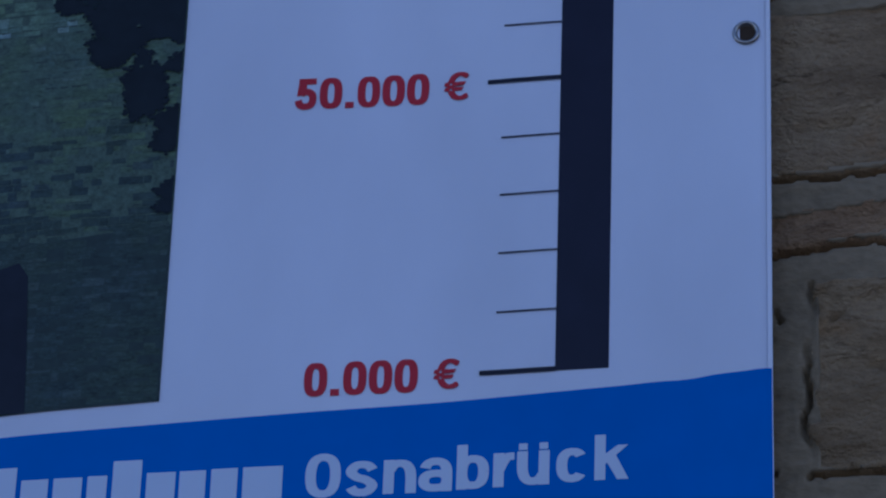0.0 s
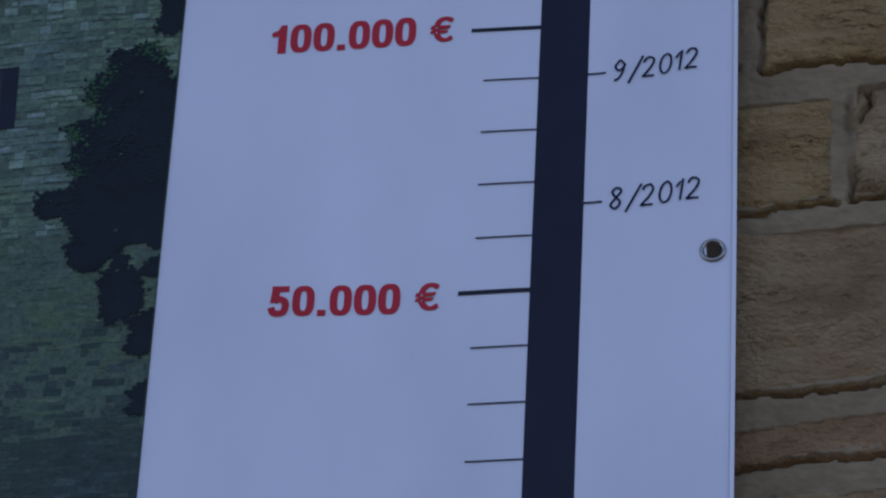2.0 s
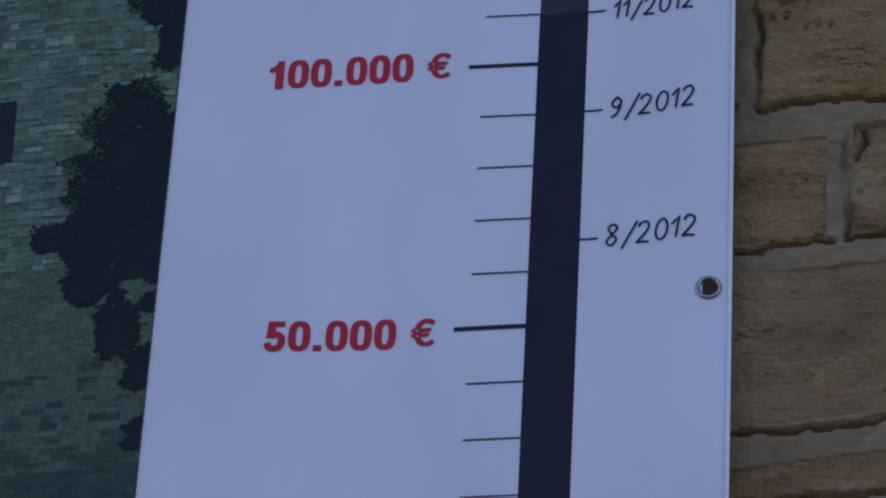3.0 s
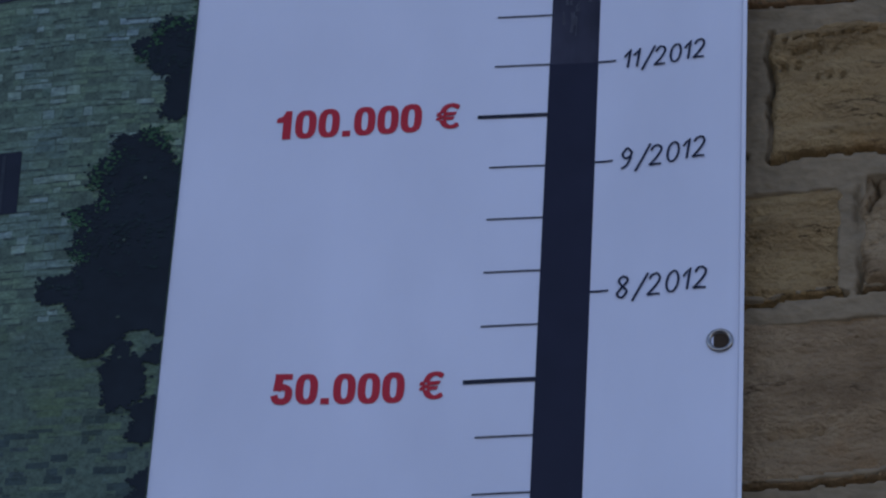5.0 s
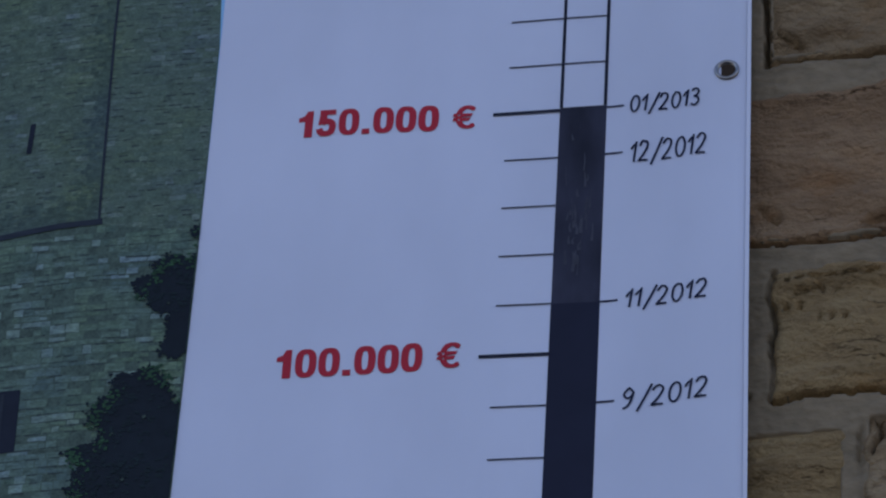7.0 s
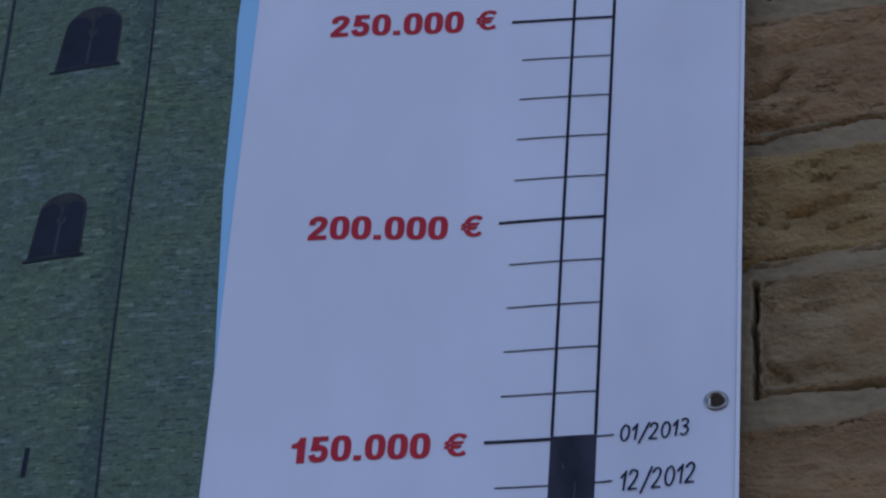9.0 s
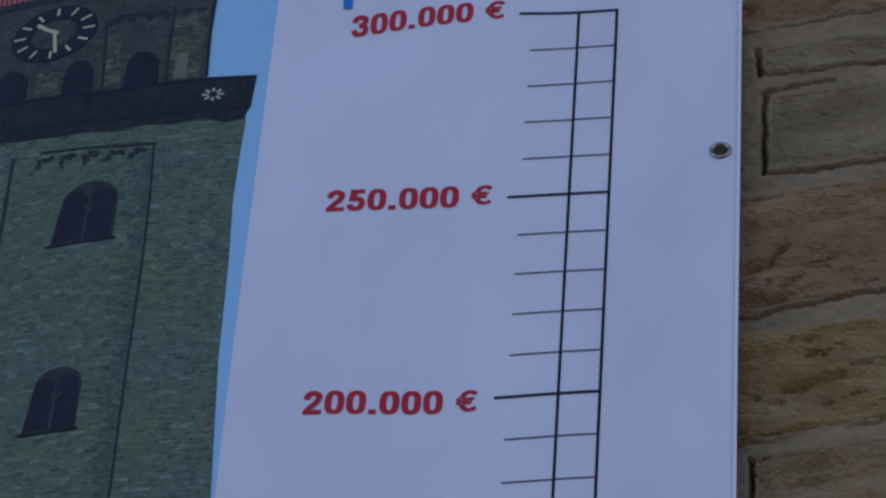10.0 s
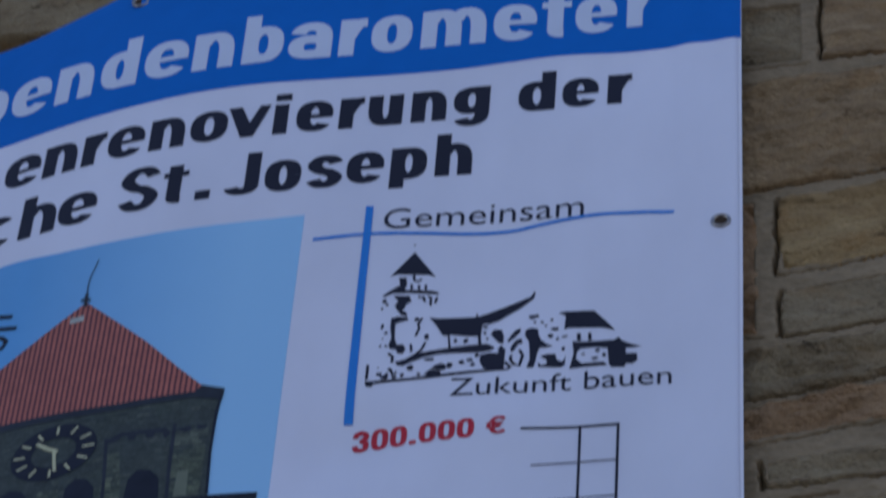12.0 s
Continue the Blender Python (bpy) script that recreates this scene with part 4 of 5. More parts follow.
for u, v, ru, rv in ((1.55, 161.05, 0.30, 0.26), (2.25, 160.30, 0.24, 0.34), (1.30, 159.89, 0.36, 0.26), (0.14, 160.68, 0.24, 0.17), (4.75, 159.53, 0.30, 0.34)):
    blot(wing, u, v, ru, rv, rnd)
part("drawn_house", lay(house, 2, 3.0), BLACK_INK, banner, "black drawing of a house")
part("drawn_house", lay(wing, 2, 3.0), BLACK_INK, banner, "black drawing of a low wing")

# ---- printed photograph of a church tower ----
photo_top = smooth_line([(-80.32, 182.09), (-72.09, 184.54), (-63.73, 186.43), (-57.06, 185.86), (-50.55, 185.58), (-44.35, 185.57), (-38.22, 185.57), (-30.00, 185.90)], 4)
photo = part("photograph", lay(poly([(-80, -2.2), (-29.8, -1.1), (-29.8, 60), (-29.85, 85), (-30.0, 100), (-30.1, 150)] + photo_top[::-1]), 1), SKY_INK, banner, "printed photograph of a church tower under blue sky")
TOWER_LOW = [(-82.38, -0.31), (-42.08, -1.56), (-29.78, -1.10), (-29.78, 60.00), (-29.90, 84.00), (-31.20, 106.00), (-31.50, 119.00), (-31.90, 126.60), (-31.80, 134.20), (-31.70, 137.30), (-31.90, 138.40), (-67.98, 141.04), (-80.32, 140.28)]
part("tower_wall", lay(poly(TOWER_LOW), 2), TOWER_INK, photo)
part("tower_base", lay(poly([(-82.38, -0.31), (-42.08, -1.56), (-29.80, -1.10), (-29.80, 30.00), (-29.80, 64.00), (-38.82, 65.26), (-47.27, 64.51), (-67.98, 65.15), (-82.38, 63.84)]), 3), LOWER_INK, photo)
RECESS = [(-38.72, 65.66), (-39.43, 86.49), (-39.74, 105.41), (-39.84, 119.72), (-40.45, 134.36), (-52.15, 134.01), (-54.53, 134.48), (-54.64, 111.93), (-53.67, 65.82), (-47.27, 65.01)]


def span(outline, v):
    """Where a level line enters and leaves an outline."""
    at = sorted(a + (v - b) / (d - b) * (c - a) for (a, b), (c, d) in zip(outline, outline[1:] + outline[:1]) if (b > v) != (d > v))
    return (at[0], at[-1]) if len(at) > 1 else None


def coursed(name, outline, tall, long, layer, ink, seed, gap=0.05, keep=0.8, where=None, dash=0.3):
    """Printed stones in uneven courses across an outline, joined in one mesh."""
    r = random.Random(seed)
    verts, faces, dark_verts, dark_faces = [], [], [], []
    v = min(p[1] for p in outline) + 0.1
    end = max(p[1] for p in outline)
    while v < end - 0.2:
        h = r.uniform(*tall)
        reach = span(outline, min(v + h / 2, end - 0.05))
        if reach:
            u = max(reach[0], -70.0) + 0.05
            while u < reach[1] - 0.25:
                w = min(r.uniform(*long) * (1.6 if r.random() < 0.12 else 1.0), reach[1] - 0.04 - u)
                sag = 0.22 * noise.noise(Vector((u * 0.12, v * 0.2, seed)))
                if r.random() < keep and (where is None or where(u + w / 2, v, r)):
                    low, high = v + sag + r.uniform(0, 0.6) * gap, v + sag + h - gap * r.uniform(0.5, 1.6)
                    if r.random() < 0.15 and h > 0.5:
                        high -= 0.3 * h
                    k = len(verts)
                    for x, z in ((u, low), (u + w - gap * r.uniform(0.4, 1.5), low), (u + w - gap * r.uniform(0.4, 1.5), high), (u, high)):
                        verts.append(on_sheet(min(x + r.uniform(-0.04, 0.04), reach[1] - 0.02), z + r.uniform(-0.05, 0.05), layer + 0.2 * r.random()))
                    faces.append((k, k + 1, k + 2, k + 3))
                    if r.random() < dash:
                        x, z, wide = u + r.uniform(0, 0.4) * w, low - 0.02, r.uniform(0.4, 0.95) * w
                        k = len(dark_verts)
                        thick = r.uniform(0.07, 0.17)
                        for p, q in ((x, z - thick), (x + wide, z - thick * r.uniform(0.3, 1.0)), (x + wide, z + 0.03), (x, z + 0.03)):
                            dark_verts.append(on_sheet(min(p, reach[1] - 0.05), q, layer + 0.25))
                        dark_faces.append((k, k + 1, k + 2, k + 3))
                u += w
        v += h
    for title, points, quads, colour, words in ((name, verts, faces, ink, "stonework printed in the photograph"), ("printed_joint", dark_verts, dark_faces, JOINT_INK, "dark joints printed in the photograph")):
        if points:
            me = bpy.data.meshes.new(title)
            me.from_pydata(points, [], quads)
            me.materials.append(colour)
            ob = new(title, me)
            ob.parent = photo
            tagged(ob, words, kind="stuff")


def lit(u, v, r):
    return r.random() < max(0.0, min(1.0, (v - 13 - 5 * noise.noise(Vector((u * 0.15, v * 0.2, 3.0)))) / 11))


def unlit(u, v, r):
    return not lit(u, v, r)


SHAFT = [(-39.0, 65.0)] + [p for p in RECESS[1:5]] + [(-40.6, 138.0), (-32.1, 138.0)] + TOWER_LOW[8:3:-1] + [(-29.9, 60.0), (-39.0, 64.0)]
FOOTING = [(-66.0, -1.0), (-42.08, -1.2), (-29.9, -0.9), (-29.9, 64.5), (-38.8, 65.0), (-47.3, 64.3), (-66.0, 64.4)]
coursed("printed_stonework", SHAFT, (0.38, 0.72), (0.5, 1.5), 2.5, TOWER_STONES, 4)
coursed("printed_stonework", [(-55, 134.6), (-40.5, 135.4), (-40.5, 138.2), (-55, 139.5)], (0.38, 0.7), (0.5, 1.5), 2.5, TOWER_STONES, 5)
coursed("printed_stonework", [(-66, 66), (-55.2, 66), (-55.2, 139.3), (-66, 140.4)], (0.38, 0.72), (0.5, 1.5), 2.5, TOWER_STONES, 6)
coursed("printed_stonework", RECESS, (0.36, 0.66), (0.5, 1.4), 3.4, TOWER_STONES, 7, keep=0.75, dash=0.2)
coursed("printed_stonework", [(-66.0, 32.0), (-29.9, 32.0)] + FOOTING[3:], (0.42, 0.95), (0.6, 1.9), 3.3, LOWER_STONES, 8, 0.07, 0.82, None, 0.55)
coursed("printed_stonework", FOOTING[:3] + [(-29.9, 32.0), (-66.0, 32.0)], (0.40, 0.8), (0.6, 1.7), 3.3, MILD_STONES, 13, 0.04, 0.8, lit, 0.25)
coursed("printed_stonework", FOOTING[:3] + [(-29.9, 27.0), (-66.0, 27.0)], (0.40, 0.8), (0.6, 1.8), 3.7, FOOT_STONES, 9, 0.05, 0.85, unlit, 0.1)


def shaded_side(u, v, r):
    edge = span(RECESS, max(66.0, min(134.0, v)))
    return r.random() < 1.1 - (edge[1] - u) / 2.6


def shaded_foot(u, v, r):
    return r.random() < 1.05 - (v - 65.2) / 3.4


coursed("printed_stonework", RECESS, (0.3, 0.5), (0.35, 0.8), 3.8, REVEAL_STONES, 10, 0.0, 1.0, shaded_side, 0.0)
coursed("printed_stonework", RECESS[-2:] + RECESS[:1] + [(-38.9, 69.0), (-54.0, 69.0)], (0.3, 0.5), (0.35, 0.8), 3.8, REVEAL_STONES, 11, 0.0, 1.0, shaded_foot, 0.0)
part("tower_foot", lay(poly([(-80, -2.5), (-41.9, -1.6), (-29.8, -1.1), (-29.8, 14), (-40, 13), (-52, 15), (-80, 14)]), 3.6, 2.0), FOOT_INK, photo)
part("tower_recess", lay(poly(RECESS), 3), RECESS_INK, photo)
part("belfry_wall", lay(poly([(-67.98, 143.08), (-57.50, 141.83), (-36.10, 141.01), (-36.45, 152.12), (-36.10, 158.61), (-39.03, 158.90), (-47.27, 158.70), (-59.63, 159.40), (-67.98, 159.38)]), 3), UPPER_INK, photo)
coursed("printed_stonework", [(-66, 145), (-36.9, 143.6), (-36.8, 152.0), (-36.5, 158.0), (-66, 158.6)], (0.4, 0.7), (0.6, 1.8), 3.2, UPPER_STONES, 12, keep=0.8)
for k, pts in enumerate(([(-54.0, 144.2), (-51.4, 144.2), (-51.8, 148.8), (-54.1, 148.9)], [(-47.3, 144.2), (-45.0, 144.1), (-45.4, 148.5), (-45.9, 151.9), (-47.5, 151.8)], [(-40.3, 143.9), (-37.0, 143.9), (-36.9, 153.4), (-40.8, 153.4)], [(-59.5, 144.8), (-58.2, 144.7), (-58.3, 149.0), (-59.5, 149.0)])):
    coursed("printed_stonework", pts, (0.4, 0.7), (0.6, 1.5), 3.7, BELFRY_STONES, 20 + k, keep=0.9)
part("tower_roof", lay(poly([(-52.58, 176.15), (-48.9, 172.15), (-44.95, 167.85), (-41.25, 163.3), (-38.5, 160.2), (-36.00, 159.21), (-36.10, 158.21), (-39.03, 158.70), (-47.27, 158.30), (-59.63, 159.00), (-67.98, 158.97), (-70.55, 159.03), (-61.15, 168.75)]), 4), ROOF_INK, photo, "red pantile roof in the photograph")
part("roof_edge", lay(poly([(-35.90, 159.30), (-36.10, 157.61), (-39.03, 158.30), (-47.27, 157.90), (-59.63, 158.59), (-67.98, 158.67), (-67.98, 159.58), (-59.63, 159.60), (-47.27, 158.90), (-39.03, 159.20), (-38.32, 160.07)]), 5), DUSK_INK, photo)
part("downpipe", lay(ribbons(0.28, [(-36.10, 158.41), (-36.45, 156.02), (-36.5, 150.02), (-36.25, 144.01)]), 5), SHADE_INK, photo)
part("finial", lay(ribbons(0.38, [(-52.58, 175.35), (-52.69, 176.58), (-52.69, 177.59)], [(-53.23, 176.70), (-52.15, 176.46)]), 5), DUSK_INK, photo)
part("weather_vane", lay(ribbons(0.12, [(-52.69, 177.39), (-52.75, 179.21), (-52.6, 180.6), (-52.3, 181.7), (-52.05, 182.9)]), 5), DUSK_INK, photo)
part("roof_hatch", lay(poly([(-54.05, 173.15), (-52.5, 173.2), (-52.5, 174.05), (-54.05, 174.0)]), 5), ROSE_INK, photo)

parapet = [(-67.98, 145.53), (-57.50, 144.56), (-51.40, 143.92), (-45.49, 143.52), (-39.74, 143.53), (-36.00, 143.81), (-31.20, 143.80), (-31.40, 139.70), (-31.90, 137.80), (-33.60, 137.30), (-36.00, 138.01), (-39.13, 137.59), (-41.57, 137.84), (-44.77, 137.53), (-47.79, 138.01), (-50.65, 137.96), (-56.62, 138.69), (-67.98, 140.02)]
part("parapet", lay(poly(parapet), 4), PARAPET_INK, photo)
part("parapet_edge", lay(ribbons(0.8, [(-67.98, 141.86), (-56.62, 140.40), (-44.77, 139.33), (-36.00, 139.51), (-31.40, 139.60)]), 5), SHADE_INK, photo)
part("parapet_edge", lay(ribbons(0.4, [(-67.98, 145.42), (-57.50, 144.36), (-45.49, 143.32), (-36.00, 143.61), (-31.20, 143.60)]), 5), SHADE_INK, photo)
bm = bmesh.new()
for a in range(0, 360, 45):
    add_ribbon(bm, [(-35.3 + 0.45 * math.cos(radians(a)), 141.3 + 0.4 * math.sin(radians(a))), (-35.3 + 1.1 * math.cos(radians(a)), 141.3 + 0.9 * math.sin(radians(a)))], 0.28)
part("parapet_rosette", lay(bm, 6), ROSE_INK, photo)

# belfry openings, pilasters and frieze
for pts in ([(-58.28, 144.46), (-54.86, 144.13), (-55.08, 147.31), (-55.85, 148.60), (-57.17, 149.12), (-58.28, 148.30)], [(-51.19, 143.78), (-47.79, 143.73), (-48.00, 146.97), (-48.95, 148.42), (-50.23, 148.74), (-51.08, 147.69)], [(-44.77, 143.54), (-41.06, 143.61), (-41.37, 147.03), (-42.39, 148.32), (-43.73, 148.54), (-44.56, 147.33)]):
    part("belfry_opening", lay(poly(pts), 4.5), SHADE_INK, photo)
part("pilaster", lay(ribbons(0.4, [(-46.85, 143.60), (-47.16, 148.86), (-47.58, 153.93)]), 4), DUSK_INK, photo)
part("pilaster", lay(ribbons(0.4, [(-40.25, 143.76), (-40.45, 148.17), (-40.55, 154.68)]), 4), DUSK_INK, photo)
part("pale_post", lay(poly([(-39.64, 144.02), (-38.32, 144.06), (-38.42, 147.67), (-39.53, 147.62)]), 4), GREY_INK, photo)
bm = poly([(-46.1, 154.5), (-41.4, 154.3), (-40.8, 153.2), (-41.4, 152.6), (-41.7, 153.5), (-42.4, 153.6), (-42.7, 152.9), (-43.3, 153.0), (-43.5, 153.7), (-44.3, 153.8), (-44.6, 153.0), (-45.2, 153.1), (-45.4, 153.8), (-46.0, 153.7), (-46.4, 153.2), (-47.4, 153.0), (-47.5, 153.7)],
          [(-40.6, 153.9), (-38.9, 154.2), (-38.7, 153.5), (-39.3, 153.2)], [(-38.3, 154.2), (-37.2, 154.1), (-37.3, 153.5), (-38.1, 153.4)])
part("frieze", lay(bm, 4), DUSK_INK, photo)

# clock: a dark ring with pale batons and two hands
CU, CV, RU, RV = -53.1, 153.4, 4.6, 4.0
BATONS = [(0.1, 3.1), (1.9, 2.7), (3.25, 1.5), (3.7, 0.0), (3.25, -1.55), (1.8, -2.6), (0.0, -3.1), (-1.9, -2.5), (-3.2, -1.35), (-3.7, 0.2), (-3.1, 1.65), (-1.7, 2.6)]
bm = bmesh.new()
for k in range(36):
    a, b = radians(10 * k), radians(10 * k + 10)
    bm.faces.new([bm.verts.new((CU + r * RU * math.cos(x), 0, CV + r * RV * math.sin(x))) for r, x in ((0.52, a), (1.0, a), (1.0, b), (0.52, b))])
bmesh.ops.remove_doubles(bm, verts=bm.verts, dist=0.01)
part("clock_ring", lay(bm, 5), SHADE_INK, photo)
for x, z in BATONS:
    part("clock_baton", lay(ribbons(0.27, [(CU + x * r, CV + z * r) for r in (0.83, 1.17)]), 6), HAND_INK, photo)
part("clock_hand", lay(ribbons(0.36, [(CU, CV + 0.5), (CU + 0.25, CV - 1.3), (CU + 0.5, CV - 2.9)]), 6), HAND_INK, photo)
part("clock_hand", lay(ribbons(0.44, [(CU + 0.45, CV - 0.1), (CU - 0.9, CV + 0.8), (CU - 2.0, CV + 1.8)]), 6.5), HAND_INK, photo)

# shaft: long recess lines, arch frieze, windows
part("recess_edge", lay(ribbons(0.22, [(-40.45, 134.76), (-40.04, 127.14), (-39.84, 119.72), (-39.74, 105.41), (-39.43, 86.49), (-38.82, 70.06), (-38.62, 65.45)]), 5), DUSK_INK, photo)
part("recess_edge", lay(ribbons(0.3, [(-54.97, 136.19), (-54.86, 127.40), (-54.64, 111.93)]), 5), DUSK_INK, photo)
part("recess_sill", lay(ribbons(0.6, [(-38.32, 65.54), (-42.08, 65.40), (-47.27, 64.81), (-55.85, 64.75)]), 5), DUSK_INK, photo)
part("recess_edge", lay(ribbons(0.3, [(-40.2, 135.1), (-43.0, 135.3), (-52.2, 136.1)]), 5), DUSK_INK, photo)
rnd = random.Random(31)
bm = bmesh.new()
for k in range(5):
    u, v = -51.4 + 2.4 * k, 135.3 - 0.14 * k
    for _ in range(9):
        blot(bm, u + rnd.gauss(0, 0.42), v - 0.35 + rnd.gauss(0, 0.16), rnd.uniform(0.2, 0.4), rnd.uniform(0.15, 0.3), rnd, 8)
    for _ in range(6):
        blot(bm, u - 0.75 + rnd.gauss(0, 0.12), v - 1.0 + rnd.gauss(0, 0.22), rnd.uniform(0.15, 0.3), rnd.uniform(0.15, 0.3), rnd, 8)
part("arch_frieze", lay(bm, 5), DUSK_INK, photo)


def arch_outline(u0, u1, v0, v1, foot=0.0):
    w = (u1 - u0) / 2
    return [(u0 - foot, v0), (u1, v0 + 0.1)] + arc((u0 + u1) / 2, v1 - w, w, w, 0, 180, 12)


def arched_window(u0, u1, v0, v1, layer):
    m = (u0 + u1) / 2
    part("window_arch", lay(poly(arch_outline(u0, u1, v0, v1, 0.5)), layer), ARCH_INK, photo)
    for a, b, f in ((u0 + 0.15, m - 0.22, 0.45), (m + 0.05, u1 - 0.25, 0.15)):
        part("window_light", lay(poly(arch_outline(a, b, v0 + 0.3, v1 - 1.2, f)), layer + 1), SHADE_INK, photo)
    part("window_tracery", lay(ribbons(0.3, arc(m, v1 - 2.9, 0.35, 1.0, -170, -10, 6), [(m - 0.15, v0 + 0.4), (m - 0.05, v1 - 3.6)]), layer + 2), TRACERY_INK, photo)
    part("window_sill", lay(ribbons(0.32, [(u0 - 0.9, v0 - 0.1), (u1 + 0.35, v0 + 0.05)]), layer + 2), SHADE_INK, photo)


arched_window(-48.9, -43.2, 122.8, 130.9, 5)
arched_window(-48.4, -43.8, 98.9, 106.8, 5)
part("slit_window", lay(poly([(-46.01, 73.61), (-45.54, 73.57), (-45.49, 76.87), (-45.96, 76.82)]), 5), SHADE_INK, photo)
part("window", lay(poly([(-48.32, 42.64), (-43.27, 42.75), (-43.47, 48.87), (-48.32, 48.86)]), 5), SHADE_INK, photo)
part("glazing_bar", lay(ribbons(0.3, [(-44.77, 42.95), (-44.97, 48.57)]), 6), DUSK_INK, photo)
part("doorway", lay(poly([(-47.27, -1.49), (-40.14, -1.53), (-40.45, 4.08), (-40.86, 10.20), (-41.67, 11.43), (-43.22, 11.00), (-47.27, 10.85)]), 5), SHADE_INK, photo)
part("iron_bracket", lay(ribbons(0.55, [(-65.0, 178.7), (-62.4, 177.6), (-61.1, 177.1)], [(-65.0, 176.6), (-62.2, 175.6), (-60.3, 175.0)], [(-63.6, 174.7), (-61.8, 174.0), (-61.2, 173.2), (-61.5, 172.4), (-63.4, 171.9)]), 4), SHADE_INK, photo)

# dark tree in front of the tower
TREE = [(-29.88, 47.2), (-30.3, 46.2), (-31.4, 48.9), (-32.4, 50.2), (-33.4, 50.1), (-33.9, 49.4), (-34.9, 49.8), (-35.55, 49.1), (-35.6, 47.5), (-36.4, 47.3), (-37.2, 46.2), (-37.2, 45.2), (-36.3, 44.9), (-36.1, 43.9), (-36.5, 42.9),
        (-37.8, 42.8), (-38.9, 42.3), (-38.2, 41.4), (-37.3, 41.0), (-38.0, 39.6), (-38.3, 38.5), (-37.3, 38.0), (-37.3, 37.0), (-37.8, 36.2), (-40.2, 36.0), (-40.75, 34.75), (-39.7, 33.6), (-38.3, 34.0), (-37.6, 32.8), (-36.9, 31.4),
        (-37.6, 30.7), (-37.3, 29.5), (-36.3, 28.4), (-35.2, 28.5), (-34.2, 29.3), (-33.4, 30.2), (-32.7, 30.9), (-31.1, 30.9), (-30.2, 30.2), (-29.88, 30.4)]
BRANCH = [(-29.88, 61.9), (-30.2, 61.1), (-31.5, 61.5), (-32.9, 61.0), (-33.4, 59.6), (-34.95, 59.0), (-34.5, 58.0), (-33.5, 57.6), (-33.1, 56.2), (-32.1, 55.7), (-31.05, 56.4), (-31.5, 55.5), (-31.7, 54.5), (-31.4, 53.2), (-32.0, 51.8), (-30.6, 51.0), (-29.88, 52.0)]
SPRAY = [(-33.3, 30.3), (-33.7, 28.4), (-34.7, 27.2), (-34.2, 25.9), (-34.1, 24.5), (-33.5, 23.3), (-32.5, 24.1), (-31.2, 24.4), (-30.9, 26.1), (-31.4, 27.9), (-32.1, 28.2), (-32.9, 29.8)]
TWIG = [(-29.88, 29.6), (-30.5, 29.0), (-31.3, 28.0), (-29.88, 27.6)]
LOW = [(-29.88, 24.7), (-30.7, 24.2), (-31.9, 23.5), (-31.3, 22.5), (-31.9, 20.85), (-30.7, 20.4), (-29.88, 20.8)]
LOWER = [(-29.88, 18.3), (-30.4, 17.6), (-31.2, 16.9), (-30.5, 16.3), (-31.2, 15.4), (-29.88, 15.0)]
SIDE = [(-29.88, 64.7), (-30.3, 63.9), (-29.88, 63.2)]


def inside(pts, u, v):
    hit = False
    for (a, b), (c, d) in zip(pts, pts[1:] + pts[:1]):
        if (b > v) != (d > v) and u < a + (v - b) / (d - b) * (c - a):
            hit = not hit
    return hit


rnd = random.Random(11)
mass, tips, gaps, greens = bmesh.new(), bmesh.new(), bmesh.new(), bmesh.new()
for outline, count, sun in ((TREE, 170, 38.0), (BRANCH, 50, 57.0), (SPRAY, 30, 99), (TWIG, 6, 99), (LOW, 14, 99), (LOWER, 8, 99), (SIDE, 4, 60)):
    us, vs = [p[0] for p in outline], [p[1] for p in outline]
    add_poly(mass, outline)
    done = 0
    while done < count:
        u, v = rnd.uniform(min(us), max(us)), rnd.uniform(min(vs), max(vs))
        if not inside(outline, u, v):
            continue
        done += 1
        if v > sun - 3 + 5 * rnd.random() or u < -37.5 + rnd.random():
            for _ in range(4):
                blot(greens, u + rnd.gauss(0, 0.4), v + rnd.gauss(0, 0.4), rnd.uniform(0.08, 0.25), rnd.uniform(0.06, 0.2), rnd, 7)
        if rnd.random() < 0.07 and u < -31.5:
            blot(gaps, u, v, rnd.uniform(0.08, 0.2), rnd.uniform(0.06, 0.18), rnd, 7)
    for (a, b), (c, d) in zip(outline, outline[1:]):
        steps = max(2, int(math.hypot(c - a, d - b) / 0.09))
        for i in range(steps):
            u, v = a + (c - a) * i / steps, b + (d - b) * i / steps
            if u > -30.0:
                continue
            reach, size = rnd.gauss(0.02, 0.2), rnd.uniform(0.07, 0.24)
            blot(mass, u - reach, v + reach * rnd.uniform(-0.5, 0.7), size * 1.15, size * rnd.uniform(0.6, 1.0), rnd, 8)
            if v > sun and noise.noise(Vector((u * 0.6, v * 0.6, 6.0))) > -0.1 and rnd.random() < 0.5:
                for _ in range(3):
                    size = rnd.uniform(0.05, 0.16)
                    blot(tips, u + rnd.uniform(-0.2, 0.9), v - rnd.uniform(-0.2, 1.0), size * 1.4, size, rnd, 7)
for v in mass.verts:
    v.co.x = min(v.co.x, -29.82)
part("tree", lay(mass, 7, 2.0), LEAF_INK, photo, "dark leafy tree in the photograph")
for v in list(tips.verts) + list(gaps.verts) + list(greens.verts):
    v.co.x = min(v.co.x, -29.83)
part("shaded_foliage", lay(greens, 8.05, 2.0), LEAF_SHADE_INK, photo, "dark green leaves in the photograph")["kind"] = "stuff"
